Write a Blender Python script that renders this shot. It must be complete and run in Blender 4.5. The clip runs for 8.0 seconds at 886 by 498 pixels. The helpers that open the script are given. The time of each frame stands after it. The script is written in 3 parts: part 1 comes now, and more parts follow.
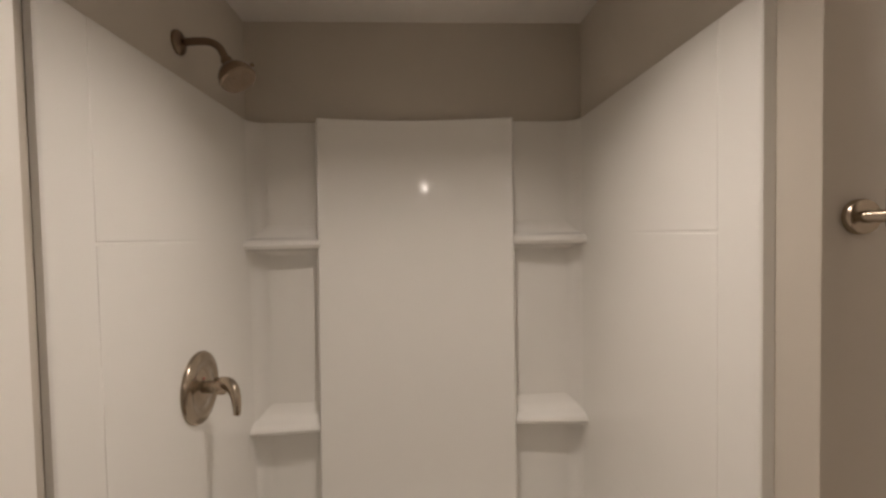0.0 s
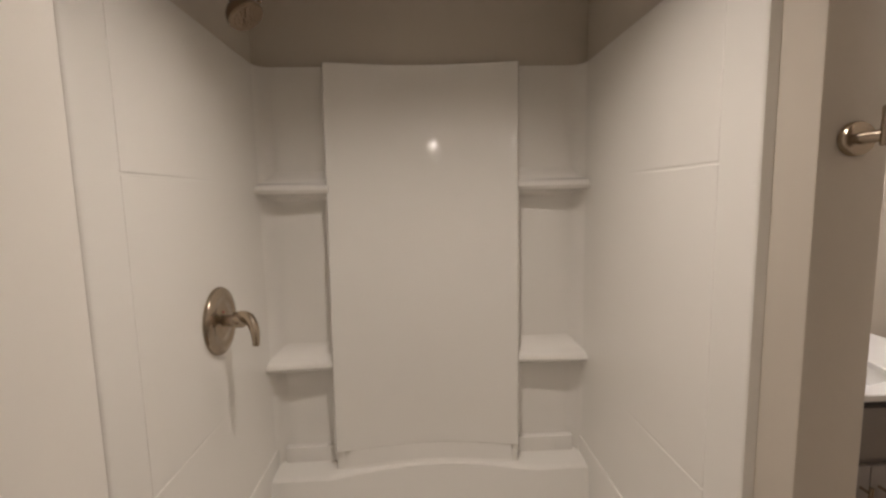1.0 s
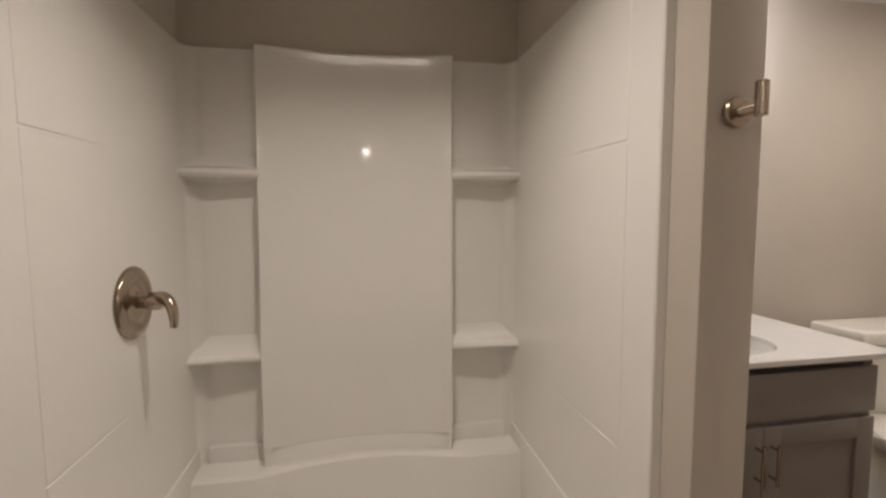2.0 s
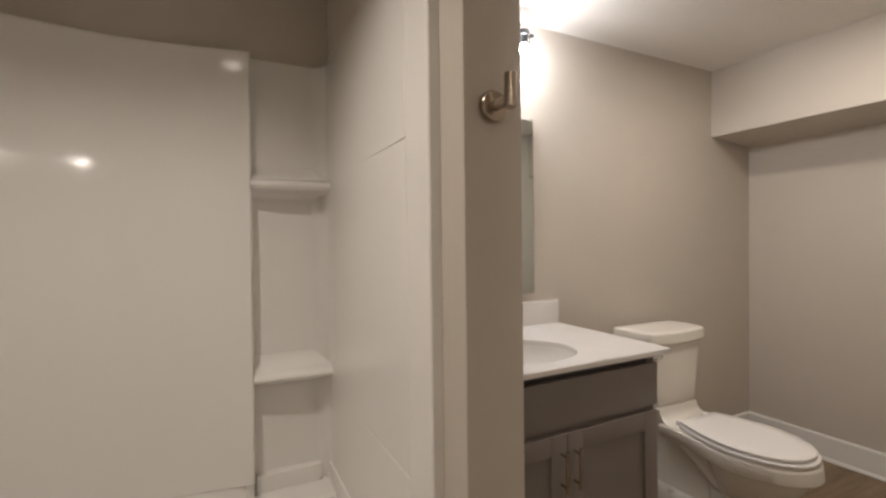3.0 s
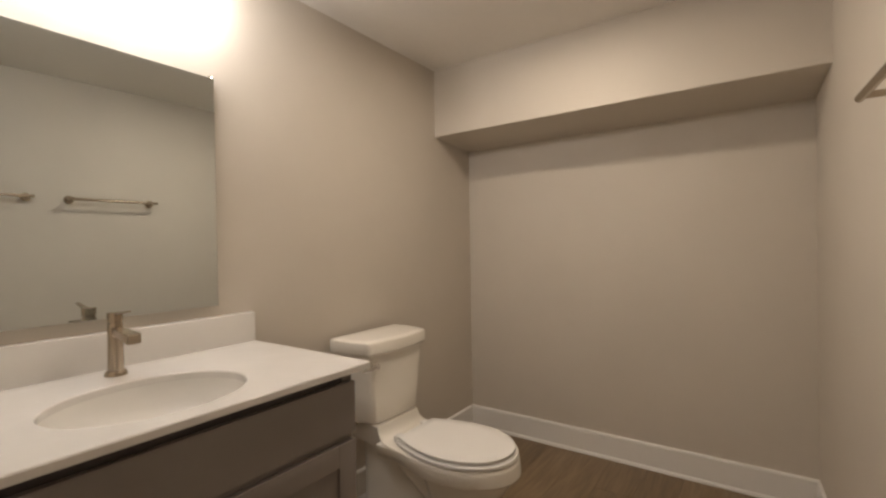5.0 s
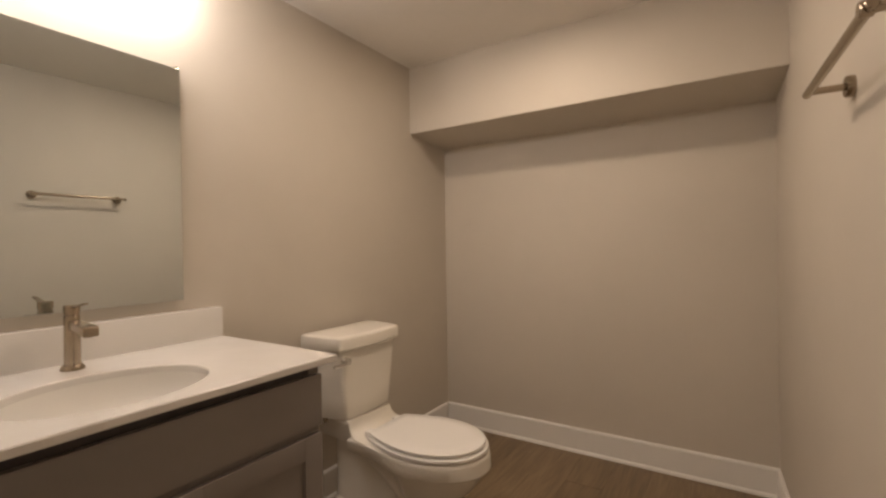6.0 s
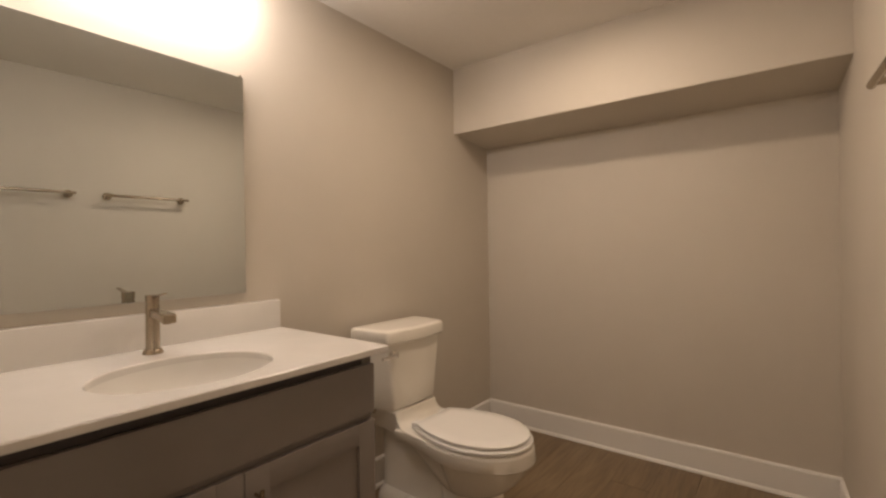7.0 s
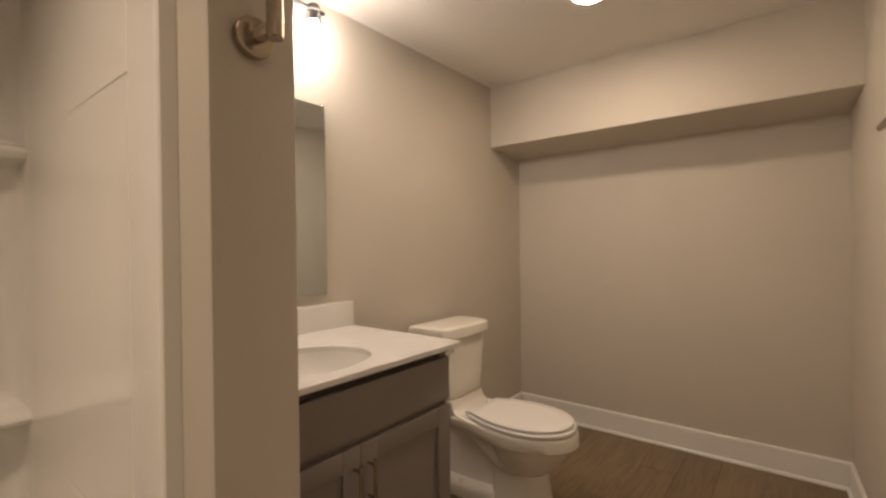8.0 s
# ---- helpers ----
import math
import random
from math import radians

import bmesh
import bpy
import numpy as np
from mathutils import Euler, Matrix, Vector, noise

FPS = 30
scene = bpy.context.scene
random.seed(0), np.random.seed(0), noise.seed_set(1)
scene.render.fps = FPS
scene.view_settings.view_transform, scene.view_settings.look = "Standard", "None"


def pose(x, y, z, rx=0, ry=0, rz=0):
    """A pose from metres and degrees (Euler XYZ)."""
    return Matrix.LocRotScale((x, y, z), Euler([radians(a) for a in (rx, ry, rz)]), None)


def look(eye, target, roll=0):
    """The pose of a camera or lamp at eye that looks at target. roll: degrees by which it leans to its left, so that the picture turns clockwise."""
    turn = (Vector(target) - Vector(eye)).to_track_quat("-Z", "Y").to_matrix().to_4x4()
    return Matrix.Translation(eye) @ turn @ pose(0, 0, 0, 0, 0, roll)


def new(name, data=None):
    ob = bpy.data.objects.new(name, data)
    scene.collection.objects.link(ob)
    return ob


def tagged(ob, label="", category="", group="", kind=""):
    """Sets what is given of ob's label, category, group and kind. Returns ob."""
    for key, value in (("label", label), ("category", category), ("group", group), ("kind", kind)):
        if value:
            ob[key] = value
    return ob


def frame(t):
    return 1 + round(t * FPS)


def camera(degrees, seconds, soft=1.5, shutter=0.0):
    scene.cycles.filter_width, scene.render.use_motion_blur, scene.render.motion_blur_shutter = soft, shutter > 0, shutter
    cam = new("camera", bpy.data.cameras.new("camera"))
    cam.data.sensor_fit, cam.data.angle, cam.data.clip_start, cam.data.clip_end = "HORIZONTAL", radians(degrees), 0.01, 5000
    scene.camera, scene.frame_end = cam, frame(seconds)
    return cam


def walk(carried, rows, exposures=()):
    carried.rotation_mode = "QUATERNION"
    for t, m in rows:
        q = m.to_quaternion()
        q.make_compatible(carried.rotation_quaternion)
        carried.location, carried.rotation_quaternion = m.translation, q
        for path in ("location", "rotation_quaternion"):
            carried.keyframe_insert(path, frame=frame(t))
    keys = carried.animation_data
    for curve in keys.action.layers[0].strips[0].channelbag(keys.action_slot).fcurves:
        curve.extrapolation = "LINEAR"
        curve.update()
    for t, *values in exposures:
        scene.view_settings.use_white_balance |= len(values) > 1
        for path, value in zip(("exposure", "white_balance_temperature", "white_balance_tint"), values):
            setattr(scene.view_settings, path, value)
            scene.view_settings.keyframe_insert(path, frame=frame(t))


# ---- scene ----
cam = camera(89.3, 8.0, soft=2.5)
EXPOSURES = [(0.0, 0.05, 5950, 14), (2.5, 0.06, 5850, 13), (4.0, 0.06, 5820, 11.5), (5.0, -0.04, 6420, 12.5), (6.4, -0.07, 7080, 18.5), (8.0, -0.08, 7180, 17)]
PATH = [
    (0, (-0.005, -0.111, 1.469), (0.098, 1.885, 1.402), -1.1),
    (0.5, (-0.03, -0.121, 1.472), (0.084, 1.872, 1.343), -1.1),
    (1, (-0.026, -0.154, 1.404), (0.068, 1.83, 1.176), -1.2),
    (1.2, (-0.029, -0.167, 1.386), (0.063, 1.814, 1.128), -0.9),
    (2.5, (0.076, -0.183, 1.263), (0.709, 1.712, 1.179), -0.4),
    (3, (0.229, -0.127, 1.247), (1.128, 1.659, 1.213), -0.7),
    (3.5, (0.383, -0.062, 1.24), (1.525, 1.58, 1.213), -0.9),
    (4, (0.548, 0.005, 1.24), (1.932, 1.449, 1.213), -0.9),
    (4.5, (0.655, 0.018, 1.224), (2.239, 1.24, 1.209), -1.0),
    (5, (0.698, -0.018, 1.198), (2.337, 1.128, 1.184), -1.0),
    (6.3, (0.717, -0.065, 1.169), (2.404, 1.009, 1.161), -0.9),
    (6.5, (0.709, -0.07, 1.168), (2.364, 1.054, 1.155), -0.9),
    (7, (0.665, -0.059, 1.158), (2.249, 1.161, 1.153), -0.8),
    (7.5, (0.572, -0.045, 1.167), (2.147, 1.188, 1.158), -0.7),
    (8, (0.35, -0.028, 1.202), (1.921, 1.21, 1.19), -0.7),
]
walk(cam, [(t, look(eye, target, roll)) for t, eye, target, roll in PATH],
     exposures=EXPOSURES)

# ---- light ----
world = bpy.data.worlds.new("world")
scene.world = world
world.use_nodes = True
world.node_tree.nodes["Background"].inputs["Color"].default_value = (0.02, 0.018, 0.015, 1)
world.node_tree.nodes["Background"].inputs["Strength"].default_value = 0.2

L_ROOM, L_SHOWER, L_HALL, L_BULB, L_FILL = 220.0, 555.0, 1050.0, 375.0, 160.0
WARM = (1.0, 0.845, 0.665, 1)
BULB = (1.0, 0.94, 0.88, 1)


# ---- materials ----
def material(name, color, rough=0.5, metal=0.0, vary=0.0, scale=6.0, bump=0.0, bump_scale=200.0, coat=0.0, spec=0.5,
             rough_vary=0.0):
    """A surface with slow colour drift, fine grain and relief; sizes are in waves per metre."""
    m = bpy.data.materials.new(name)
    m.use_nodes = True
    nt = m.node_tree
    b = nt.nodes["Principled BSDF"]
    b.inputs["Base Color"].default_value = (*color, 1)
    b.inputs["Roughness"].default_value = rough
    b.inputs["Metallic"].default_value = metal
    b.inputs["Coat Weight"].default_value = coat
    b.inputs["Coat Roughness"].default_value = 0.12
    b.inputs["Specular IOR Level"].default_value = spec
    tc = nt.nodes.new("ShaderNodeTexCoord")
    if vary > 0:
        n = nt.nodes.new("ShaderNodeTexNoise")
        n.inputs["Scale"].default_value = scale
        n.inputs["Detail"].default_value = 6
        n.inputs["Roughness"].default_value = 0.65
        nt.links.new(tc.outputs["Object"], n.inputs["Vector"])
        mix = nt.nodes.new("ShaderNodeMix")
        mix.data_type = "RGBA"
        mix.inputs[6].default_value = (*[c * (1 - vary) for c in color], 1)
        mix.inputs[7].default_value = (*[min(1, c * (1 + vary)) for c in color], 1)
        nt.links.new(n.outputs["Fac"], mix.inputs[0])
        nt.links.new(mix.outputs[2], b.inputs["Base Color"])
        if rough_vary > 0:
            r = nt.nodes.new("ShaderNodeMapRange")
            r.inputs["To Min"].default_value = max(0.02, rough - rough_vary)
            r.inputs["To Max"].default_value = min(1, rough + rough_vary)
            nt.links.new(n.outputs["Fac"], r.inputs["Value"])
            nt.links.new(r.outputs["Result"], b.inputs["Roughness"])
    if bump > 0:
        n2 = nt.nodes.new("ShaderNodeTexNoise")
        n2.inputs["Scale"].default_value = bump_scale
        n2.inputs["Detail"].default_value = 3
        nt.links.new(tc.outputs["Object"], n2.inputs["Vector"])
        bp = nt.nodes.new("ShaderNodeBump")
        bp.inputs["Strength"].default_value = bump
        bp.inputs["Distance"].default_value = 0.002
        nt.links.new(n2.outputs["Fac"], bp.inputs["Height"])
        nt.links.new(bp.outputs["Normal"], b.inputs["Normal"])
    return m


def glow(name, color, strength):
    m = bpy.data.materials.new(name)
    m.use_nodes = True
    b = m.node_tree.nodes["Principled BSDF"]
    b.inputs["Base Color"].default_value = (0.8, 0.8, 0.8, 1)
    b.inputs["Emission Color"].default_value = color
    b.inputs["Emission Strength"].default_value = strength
    return m


def thin_glass(name):
    m = bpy.data.materials.new(name)
    m.use_nodes = True
    nt = m.node_tree
    out = nt.nodes["Material Output"]
    clear, gloss, mix, fres = (nt.nodes.new("ShaderNodeBsdfTransparent"), nt.nodes.new("ShaderNodeBsdfGlossy"),
                               nt.nodes.new("ShaderNodeMixShader"), nt.nodes.new("ShaderNodeFresnel"))
    clear.inputs["Color"].default_value = (0.95, 0.96, 0.96, 1)
    gloss.inputs["Roughness"].default_value = 0.03
    fres.inputs["IOR"].default_value = 1.25
    nt.links.new(fres.outputs["Fac"], mix.inputs["Fac"])
    nt.links.new(clear.outputs["BSDF"], mix.inputs[1])
    nt.links.new(gloss.outputs["BSDF"], mix.inputs[2])
    nt.links.new(mix.outputs["Shader"], out.inputs["Surface"])
    return m


def plank_wood(name):
    """Grey-brown vinyl plank, grain along x, tone set plank by plank."""
    m = bpy.data.materials.new(name)
    m.use_nodes = True
    nt = m.node_tree
    b = nt.nodes["Principled BSDF"]
    b.inputs["Roughness"].default_value = 0.42
    tc, info = nt.nodes.new("ShaderNodeTexCoord"), nt.nodes.new("ShaderNodeObjectInfo")
    off = nt.nodes.new("ShaderNodeVectorMath")
    off.operation = "MULTIPLY_ADD"
    off.inputs[1].default_value = (1, 1, 1)
    comb = nt.nodes.new("ShaderNodeCombineXYZ")
    mul = nt.nodes.new("ShaderNodeMath")
    mul.operation = "MULTIPLY"
    mul.inputs[1].default_value = 37.0
    nt.links.new(info.outputs["Random"], mul.inputs[0])
    nt.links.new(mul.outputs[0], comb.inputs["X"])
    nt.links.new(mul.outputs[0], comb.inputs["Z"])
    nt.links.new(tc.outputs["Object"], off.inputs[0])
    nt.links.new(comb.outputs[0], off.inputs[2])
    def grain(stretch, scale, detail, dist):
        mp = nt.nodes.new("ShaderNodeMapping")
        mp.inputs["Scale"].default_value = stretch
        n = nt.nodes.new("ShaderNodeTexNoise")
        n.inputs["Scale"].default_value = scale
        n.inputs["Detail"].default_value = detail
        n.inputs["Distortion"].default_value = dist
        nt.links.new(off.outputs[0], mp.inputs["Vector"])
        nt.links.new(mp.outputs[0], n.inputs["Vector"])
        return n.outputs["Fac"]
    g1, g2 = grain((1.2, 12, 1), 2.2, 5, 1.2), grain((2.5, 60, 1), 3.0, 4, 0.3)
    ramp = nt.nodes.new("ShaderNodeValToRGB")
    e = ramp.color_ramp.elements
    e[0].position, e[0].color = 0.30, (0.136, 0.091, 0.050, 1)
    e[1].position, e[1].color = 0.72, (0.272, 0.192, 0.112, 1)
    mid = e.new(0.5)
    mid.color = (0.200, 0.138, 0.078, 1)
    add = nt.nodes.new("ShaderNodeMath")
    add.operation = "MULTIPLY_ADD"
    add.inputs[1].default_value = 0.35
    sub = nt.nodes.new("ShaderNodeMath")
    sub.operation = "MULTIPLY_ADD"
    sub.inputs[1].default_value = 0.65
    tone = nt.nodes.new("ShaderNodeMath")
    tone.operation = "MULTIPLY_ADD"
    tone.inputs[1].default_value = 0.14
    tone.inputs[2].default_value = -0.07
    nt.links.new(info.outputs["Random"], tone.inputs[0])
    nt.links.new(g1, sub.inputs[0])
    nt.links.new(tone.outputs[0], sub.inputs[2])
    nt.links.new(g2, add.inputs[0])
    nt.links.new(sub.outputs[0], add.inputs[2])
    nt.links.new(add.outputs[0], ramp.inputs["Fac"])
    nt.links.new(ramp.outputs["Color"], b.inputs["Base Color"])
    bp = nt.nodes.new("ShaderNodeBump")
    bp.inputs["Strength"].default_value = 0.25
    bp.inputs["Distance"].default_value = 0.001
    nt.links.new(g2, bp.inputs["Height"])
    nt.links.new(bp.outputs["Normal"], b.inputs["Normal"])
    return m


PAINT = material("greige_wall_paint", (0.587, 0.536, 0.463), 0.55, vary=0.05, scale=3.0, bump=0.14, bump_scale=170, spec=0.35)
CEILING = material("white_textured_ceiling", (0.82, 0.785, 0.735), 0.85, vary=0.03, scale=30, bump=0.75, bump_scale=110, spec=0.2)
TRIM = material("white_semi_gloss_trim", (0.80, 0.78, 0.74), 0.32, vary=0.02, scale=9, bump=0.04, bump_scale=90)
ACRYLIC = material("white_moulded_acrylic", (0.86, 0.84, 0.80), 0.085, vary=0.015, scale=4, bump=0.012, bump_scale=9, spec=0.45)
DOOR_PAINT = material("white_door_paint", (0.80, 0.77, 0.72), 0.38, vary=0.02, scale=7, bump=0.05, bump_scale=120)
PORCELAIN = material("white_vitreous_china", (0.81, 0.77, 0.69), 0.20, vary=0.015, scale=5, coat=0.1)
SEAT = material("white_plastic_seat", (0.84, 0.82, 0.78), 0.20, vary=0.015, scale=12)
QUARTZ = material("white_quartz", (0.735, 0.712, 0.675), 0.18, vary=0.06, scale=7, coat=0.1, rough_vary=0.03)
CABINET = material("grey_cabinet_paint", (0.243, 0.214, 0.196), 0.36, vary=0.06, scale=10, bump=0.05, bump_scale=180)
# Cabinet colour darkened to stand for shade in the gap and toe recess.
CAB_SHADE = material("shade_toned_cabinet", (0.07, 0.062, 0.06), 0.6, vary=0.1, scale=10)
NICKEL = material("brushed_nickel", (0.43, 0.36, 0.28), 0.22, metal=1.0, vary=0.10, scale=60, bump=0.05, bump_scale=400)
BRONZE = material("aged_bronze_nickel", (0.27, 0.205, 0.150), 0.36, metal=1.0, vary=0.12, scale=50, bump=0.05, bump_scale=300)
CHROME = material("polished_chrome", (0.86, 0.85, 0.83), 0.045, metal=1.0)
MIRROR = material("silvered_mirror", (0.79, 0.85, 0.86), 0.005, metal=1.0)
MIRROR_EDGE = material("ground_glass_edge", (0.30, 0.36, 0.34), 0.25)
BLACK = material("matte_black_metal", (0.018, 0.017, 0.016), 0.42, vary=0.2, scale=40)
PLANK = plank_wood("grey_brown_vinyl_plank")
UNDERLAY = material("plank_joint", (0.10, 0.072, 0.050), 0.8, vary=0.2, scale=30)
GLASS = thin_glass("clear_glass")
LED = glow("warm_led_lens", WARM, L_ROOM)
LED_SHOWER = glow("warm_shower_led_lens", WARM, L_SHOWER)
BAFFLE = material("baffle_grey", (0.10, 0.10, 0.10), 0.6, vary=0.1, scale=30.0)
LED_HALL = glow("warm_hall_led_lens", WARM, L_HALL)
LED_FILL = glow("warm_fill_lens", WARM, L_FILL)
BULB_GLOW = glow("lit_bulb", BULB, L_BULB)


# ---- mesh tools ----
def box(bm, x0, x1, y0, y1, z0, z1, bevel=0.0, seg=2):
    r = bmesh.ops.create_cube(bm, size=1.0, matrix=Matrix.Translation(((x0 + x1) / 2, (y0 + y1) / 2, (z0 + z1) / 2))
                              @ Matrix.Diagonal((x1 - x0, y1 - y0, z1 - z0, 1)))
    if bevel > 0:
        edges = {e for v in r["verts"] for e in v.link_edges}
        bmesh.ops.bevel(bm, geom=list(edges), offset=bevel, segments=seg, profile=0.6, affect="EDGES")
    return bm


def rings(bm, loops, cap=True, closed=True):
    """Skin between point loops of equal length."""
    rows = [[bm.verts.new(p) for p in lp] for lp in loops]
    n = len(rows[0])
    for a, b in zip(rows, rows[1:]):
        for i in range(n if closed else n - 1):
            j = (i + 1) % n
            bm.faces.new((a[i], a[j], b[j], b[i]))
    if cap:
        bm.faces.new(list(reversed(rows[0])))
        bm.faces.new(rows[-1])
    bmesh.ops.recalc_face_normals(bm, faces=bm.faces[:])
    return bm


def tube(bm, pts, radii, seg=20):
    """A round bar through pts; radii one number or one for each point."""
    pts = [Vector(p) for p in pts]
    if not hasattr(radii, "__len__"):
        radii = [radii] * len(pts)
    loops, side = [], None
    for i, p in enumerate(pts):
        d = (pts[min(i + 1, len(pts) - 1)] - pts[max(i - 1, 0)]).normalized()
        if side is None:
            side = d.orthogonal().normalized()
        side = (side - d * side.dot(d)).normalized()
        up = d.cross(side)
        loops.append([p + radii[i] * (math.cos(a) * side + math.sin(a) * up)
                      for a in (2 * math.pi * k / seg for k in range(seg))])
    return rings(bm, loops)


def lathe(bm, origin, axis, profile, seg=36):
    """Turned shape: profile rows of (distance along axis, radius)."""
    o, d = Vector(origin), Vector(axis).normalized()
    side = d.orthogonal().normalized()
    up = d.cross(side)
    return rings(bm, [[o + d * h + r * (math.cos(a) * side + math.sin(a) * up)
                       for a in (2 * math.pi * k / seg for k in range(seg))] for h, r in profile])


def part(name, bm, mat, parent=None, label="", smooth=True, kind=""):
    me = bpy.data.meshes.new(name)
    bm.to_mesh(me)
    bm.free()
    me.materials.append(mat)
    if smooth:
        me.shade_smooth()
        me.set_sharp_from_angle(angle=radians(38))
    ob = new(name, me)
    if parent is not None:
        ob.parent = parent
        ob.matrix_parent_inverse = Matrix.Translation(-parent.location)
    return tagged(ob, label=label, kind=kind)


def thing(name, at, label, category, group="", kind=""):
    e = new(name)
    e.location = at
    return tagged(e, label, category, group, kind)


def slab(name, mat, x0, x1, y0, y1, z0, z1, label, category="wall", bevel=0.0):
    return tagged(part(name, box(bmesh.new(), x0, x1, y0, y1, z0, z1, bevel), mat, smooth=bevel > 0), label, category, kind="structure")


# ---- the plan ----
X_WEST, X_EAST, Y_NORTH, Y_SOUTH, CEIL = -0.618, 3.257, 1.55, -0.237, 2.240
PART_X0, PART_X1, PART_Y = 0.606, 0.744, 0.545
SUR_W, SUR_E, SUR_N, SUR_F, SUR_TOP = -0.601, 0.584, 1.538, 0.637, 1.881
HALL_Y = -3.4
SKEW = 0.045


def south(x):
    """Face of the towel-bar wall at x, skewed to fit the camera's view of the bars."""
    return Y_SOUTH - SKEW * (X_EAST - x)



slab("wall_north", PAINT, X_WEST - 0.12, X_EAST + 0.12, Y_NORTH, Y_NORTH + 0.12, 0, CEIL, "greige painted wall behind shower, vanity and toilet")
slab("wall_east", PAINT, X_EAST, X_EAST + 0.12, Y_SOUTH - 0.20, Y_NORTH, 0, CEIL, "greige painted end wall under a dropped soffit")
slab("wall_west", PAINT, X_WEST - 0.12, X_WEST, Y_SOUTH - 0.20, Y_NORTH, 0, CEIL, "greige painted wall beside the shower")
bm = bmesh.new()
# Unseen opening, left without a header so the lobby light gets through.
DOOR_X0, DOOR_X1 = -0.430, 0.45
rings(bm, [[(DOOR_X1, south(DOOR_X1), z), (X_EAST, south(X_EAST), z), (X_EAST, Y_SOUTH - 0.20, z), (DOOR_X1, Y_SOUTH - 0.20, z)] for z in (0, CEIL)])
box(bm, X_WEST, DOOR_X0, Y_SOUTH - 0.20, Y_SOUTH - 0.09, 0, CEIL)
tagged(part("wall_south", bm, PAINT, smooth=False), "greige painted wall with towel bars beside an unseen full-height opening", "wall", kind="structure")
bm = rings(bmesh.new(), [[(PART_X0, Y_NORTH, z), (PART_X0 + 0.003, PART_Y + 0.006, z), (PART_X0 + 0.005, PART_Y + 0.001, z), (PART_X0 + 0.010, PART_Y, z),
                          (PART_X1 - 0.007, PART_Y + 0.013, z), (PART_X1 - 0.002, PART_Y + 0.015, z), (PART_X1, PART_Y + 0.020, z), (PART_X1, Y_NORTH, z)] for z in (0, CEIL)])
tagged(part("wall_partition", bm, PAINT), "greige painted partition between shower and vanity", "wall", kind="structure")
slab("ceiling", CEILING, X_WEST - 0.12, X_EAST + 0.12, Y_SOUTH - 0.20, Y_NORTH + 0.12, CEIL, CEIL + 0.1, "white lightly textured ceiling", "ceiling")
bm = rings(bmesh.new(), [[(2.879, y, CEIL), (2.876, y, 1.851), (2.879, y, 1.847), (X_EAST, y, 1.818), (X_EAST, y, CEIL)] for y in (Y_SOUTH - 0.05, Y_NORTH)])
tagged(part("soffit", bm, PAINT, smooth=False), "greige painted boxed soffit along the end wall", "soffit", kind="structure")

# the unseen lobby outside the doorway, added to close the room and bounce light
slab("wall_lobby_west", PAINT, -1.42, -1.30, HALL_Y, Y_SOUTH - 0.20, 0, CEIL, "unseen plain painted wall added outside the doorway")
slab("wall_lobby_east", PAINT, 1.30, 1.42, HALL_Y, Y_SOUTH - 0.20, 0, CEIL, "unseen plain painted wall added outside the doorway")
slab("wall_lobby_south", PAINT, -1.42, 1.42, HALL_Y - 0.12, HALL_Y, 0, CEIL, "unseen plain painted wall added outside the doorway")
slab("wall_lobby_north", PAINT, -1.42, X_WEST - 0.12, Y_SOUTH - 0.20, Y_SOUTH, 0, CEIL, "unseen plain painted wall added outside the doorway")
slab("ceiling_lobby", CEILING, -1.42, 1.42, HALL_Y - 0.12, Y_SOUTH - 0.20, CEIL, CEIL + 0.1, "unseen white ceiling added outside the doorway", "ceiling")


def baseboard(name, x0, x1, y0, y1, along, inward):
    """Flat board with an eased top and a small shoe; inward is the sign of the room side across it."""
    prof = [(0, 0), (0.026, 0), (0.026, 0.006), (0.022, 0.013), (0.015, 0.017), (0.014, 0.126), (0.011, 0.133), (0.004, 0.136), (0, 0.136)]
    bm = bmesh.new()
    if along == "x":
        rings(bm, [[(x, y + inward * d, z) for d, z in prof] for x, y in ((x0, y0), (x1, y1))])
    else:
        rings(bm, [[(x0 + inward * d, y, z) for d, z in prof] for y in (y0, y1)])
    return tagged(part(name, bm, TRIM, smooth=False), "white painted flat baseboard with shoe moulding on the floor", "baseboard", "room baseboards", "structure")


baseboard("baseboard_east", X_EAST, X_EAST, Y_SOUTH, Y_NORTH, "y", -1)
baseboard("baseboard_north", 1.66, X_EAST - 0.027, Y_NORTH, Y_NORTH, "x", -1)
baseboard("baseboard_south", DOOR_X1 + 0.07, X_EAST - 0.027, south(DOOR_X1 + 0.07), south(X_EAST - 0.027), "x", 1)
baseboard("baseboard_partition", PART_X1, PART_X1, PART_Y, 0.95, "y", 1)


# ---- shower ----
def side_groove(y, z, low):
    """Depth of the moulded tile lines in a side wall."""
    d = 0.0
    if abs(y - 0.745) < 0.0045:
        d = 0.0014
    for line, end in ((1.463, 1.17), (low, 1.14)):
        if abs(z - line) < 0.004 and 0.745 < y < end:
            d = max(d, 0.0020 * min(1.0, (end - y) / 0.36) ** 1.3)
    return d


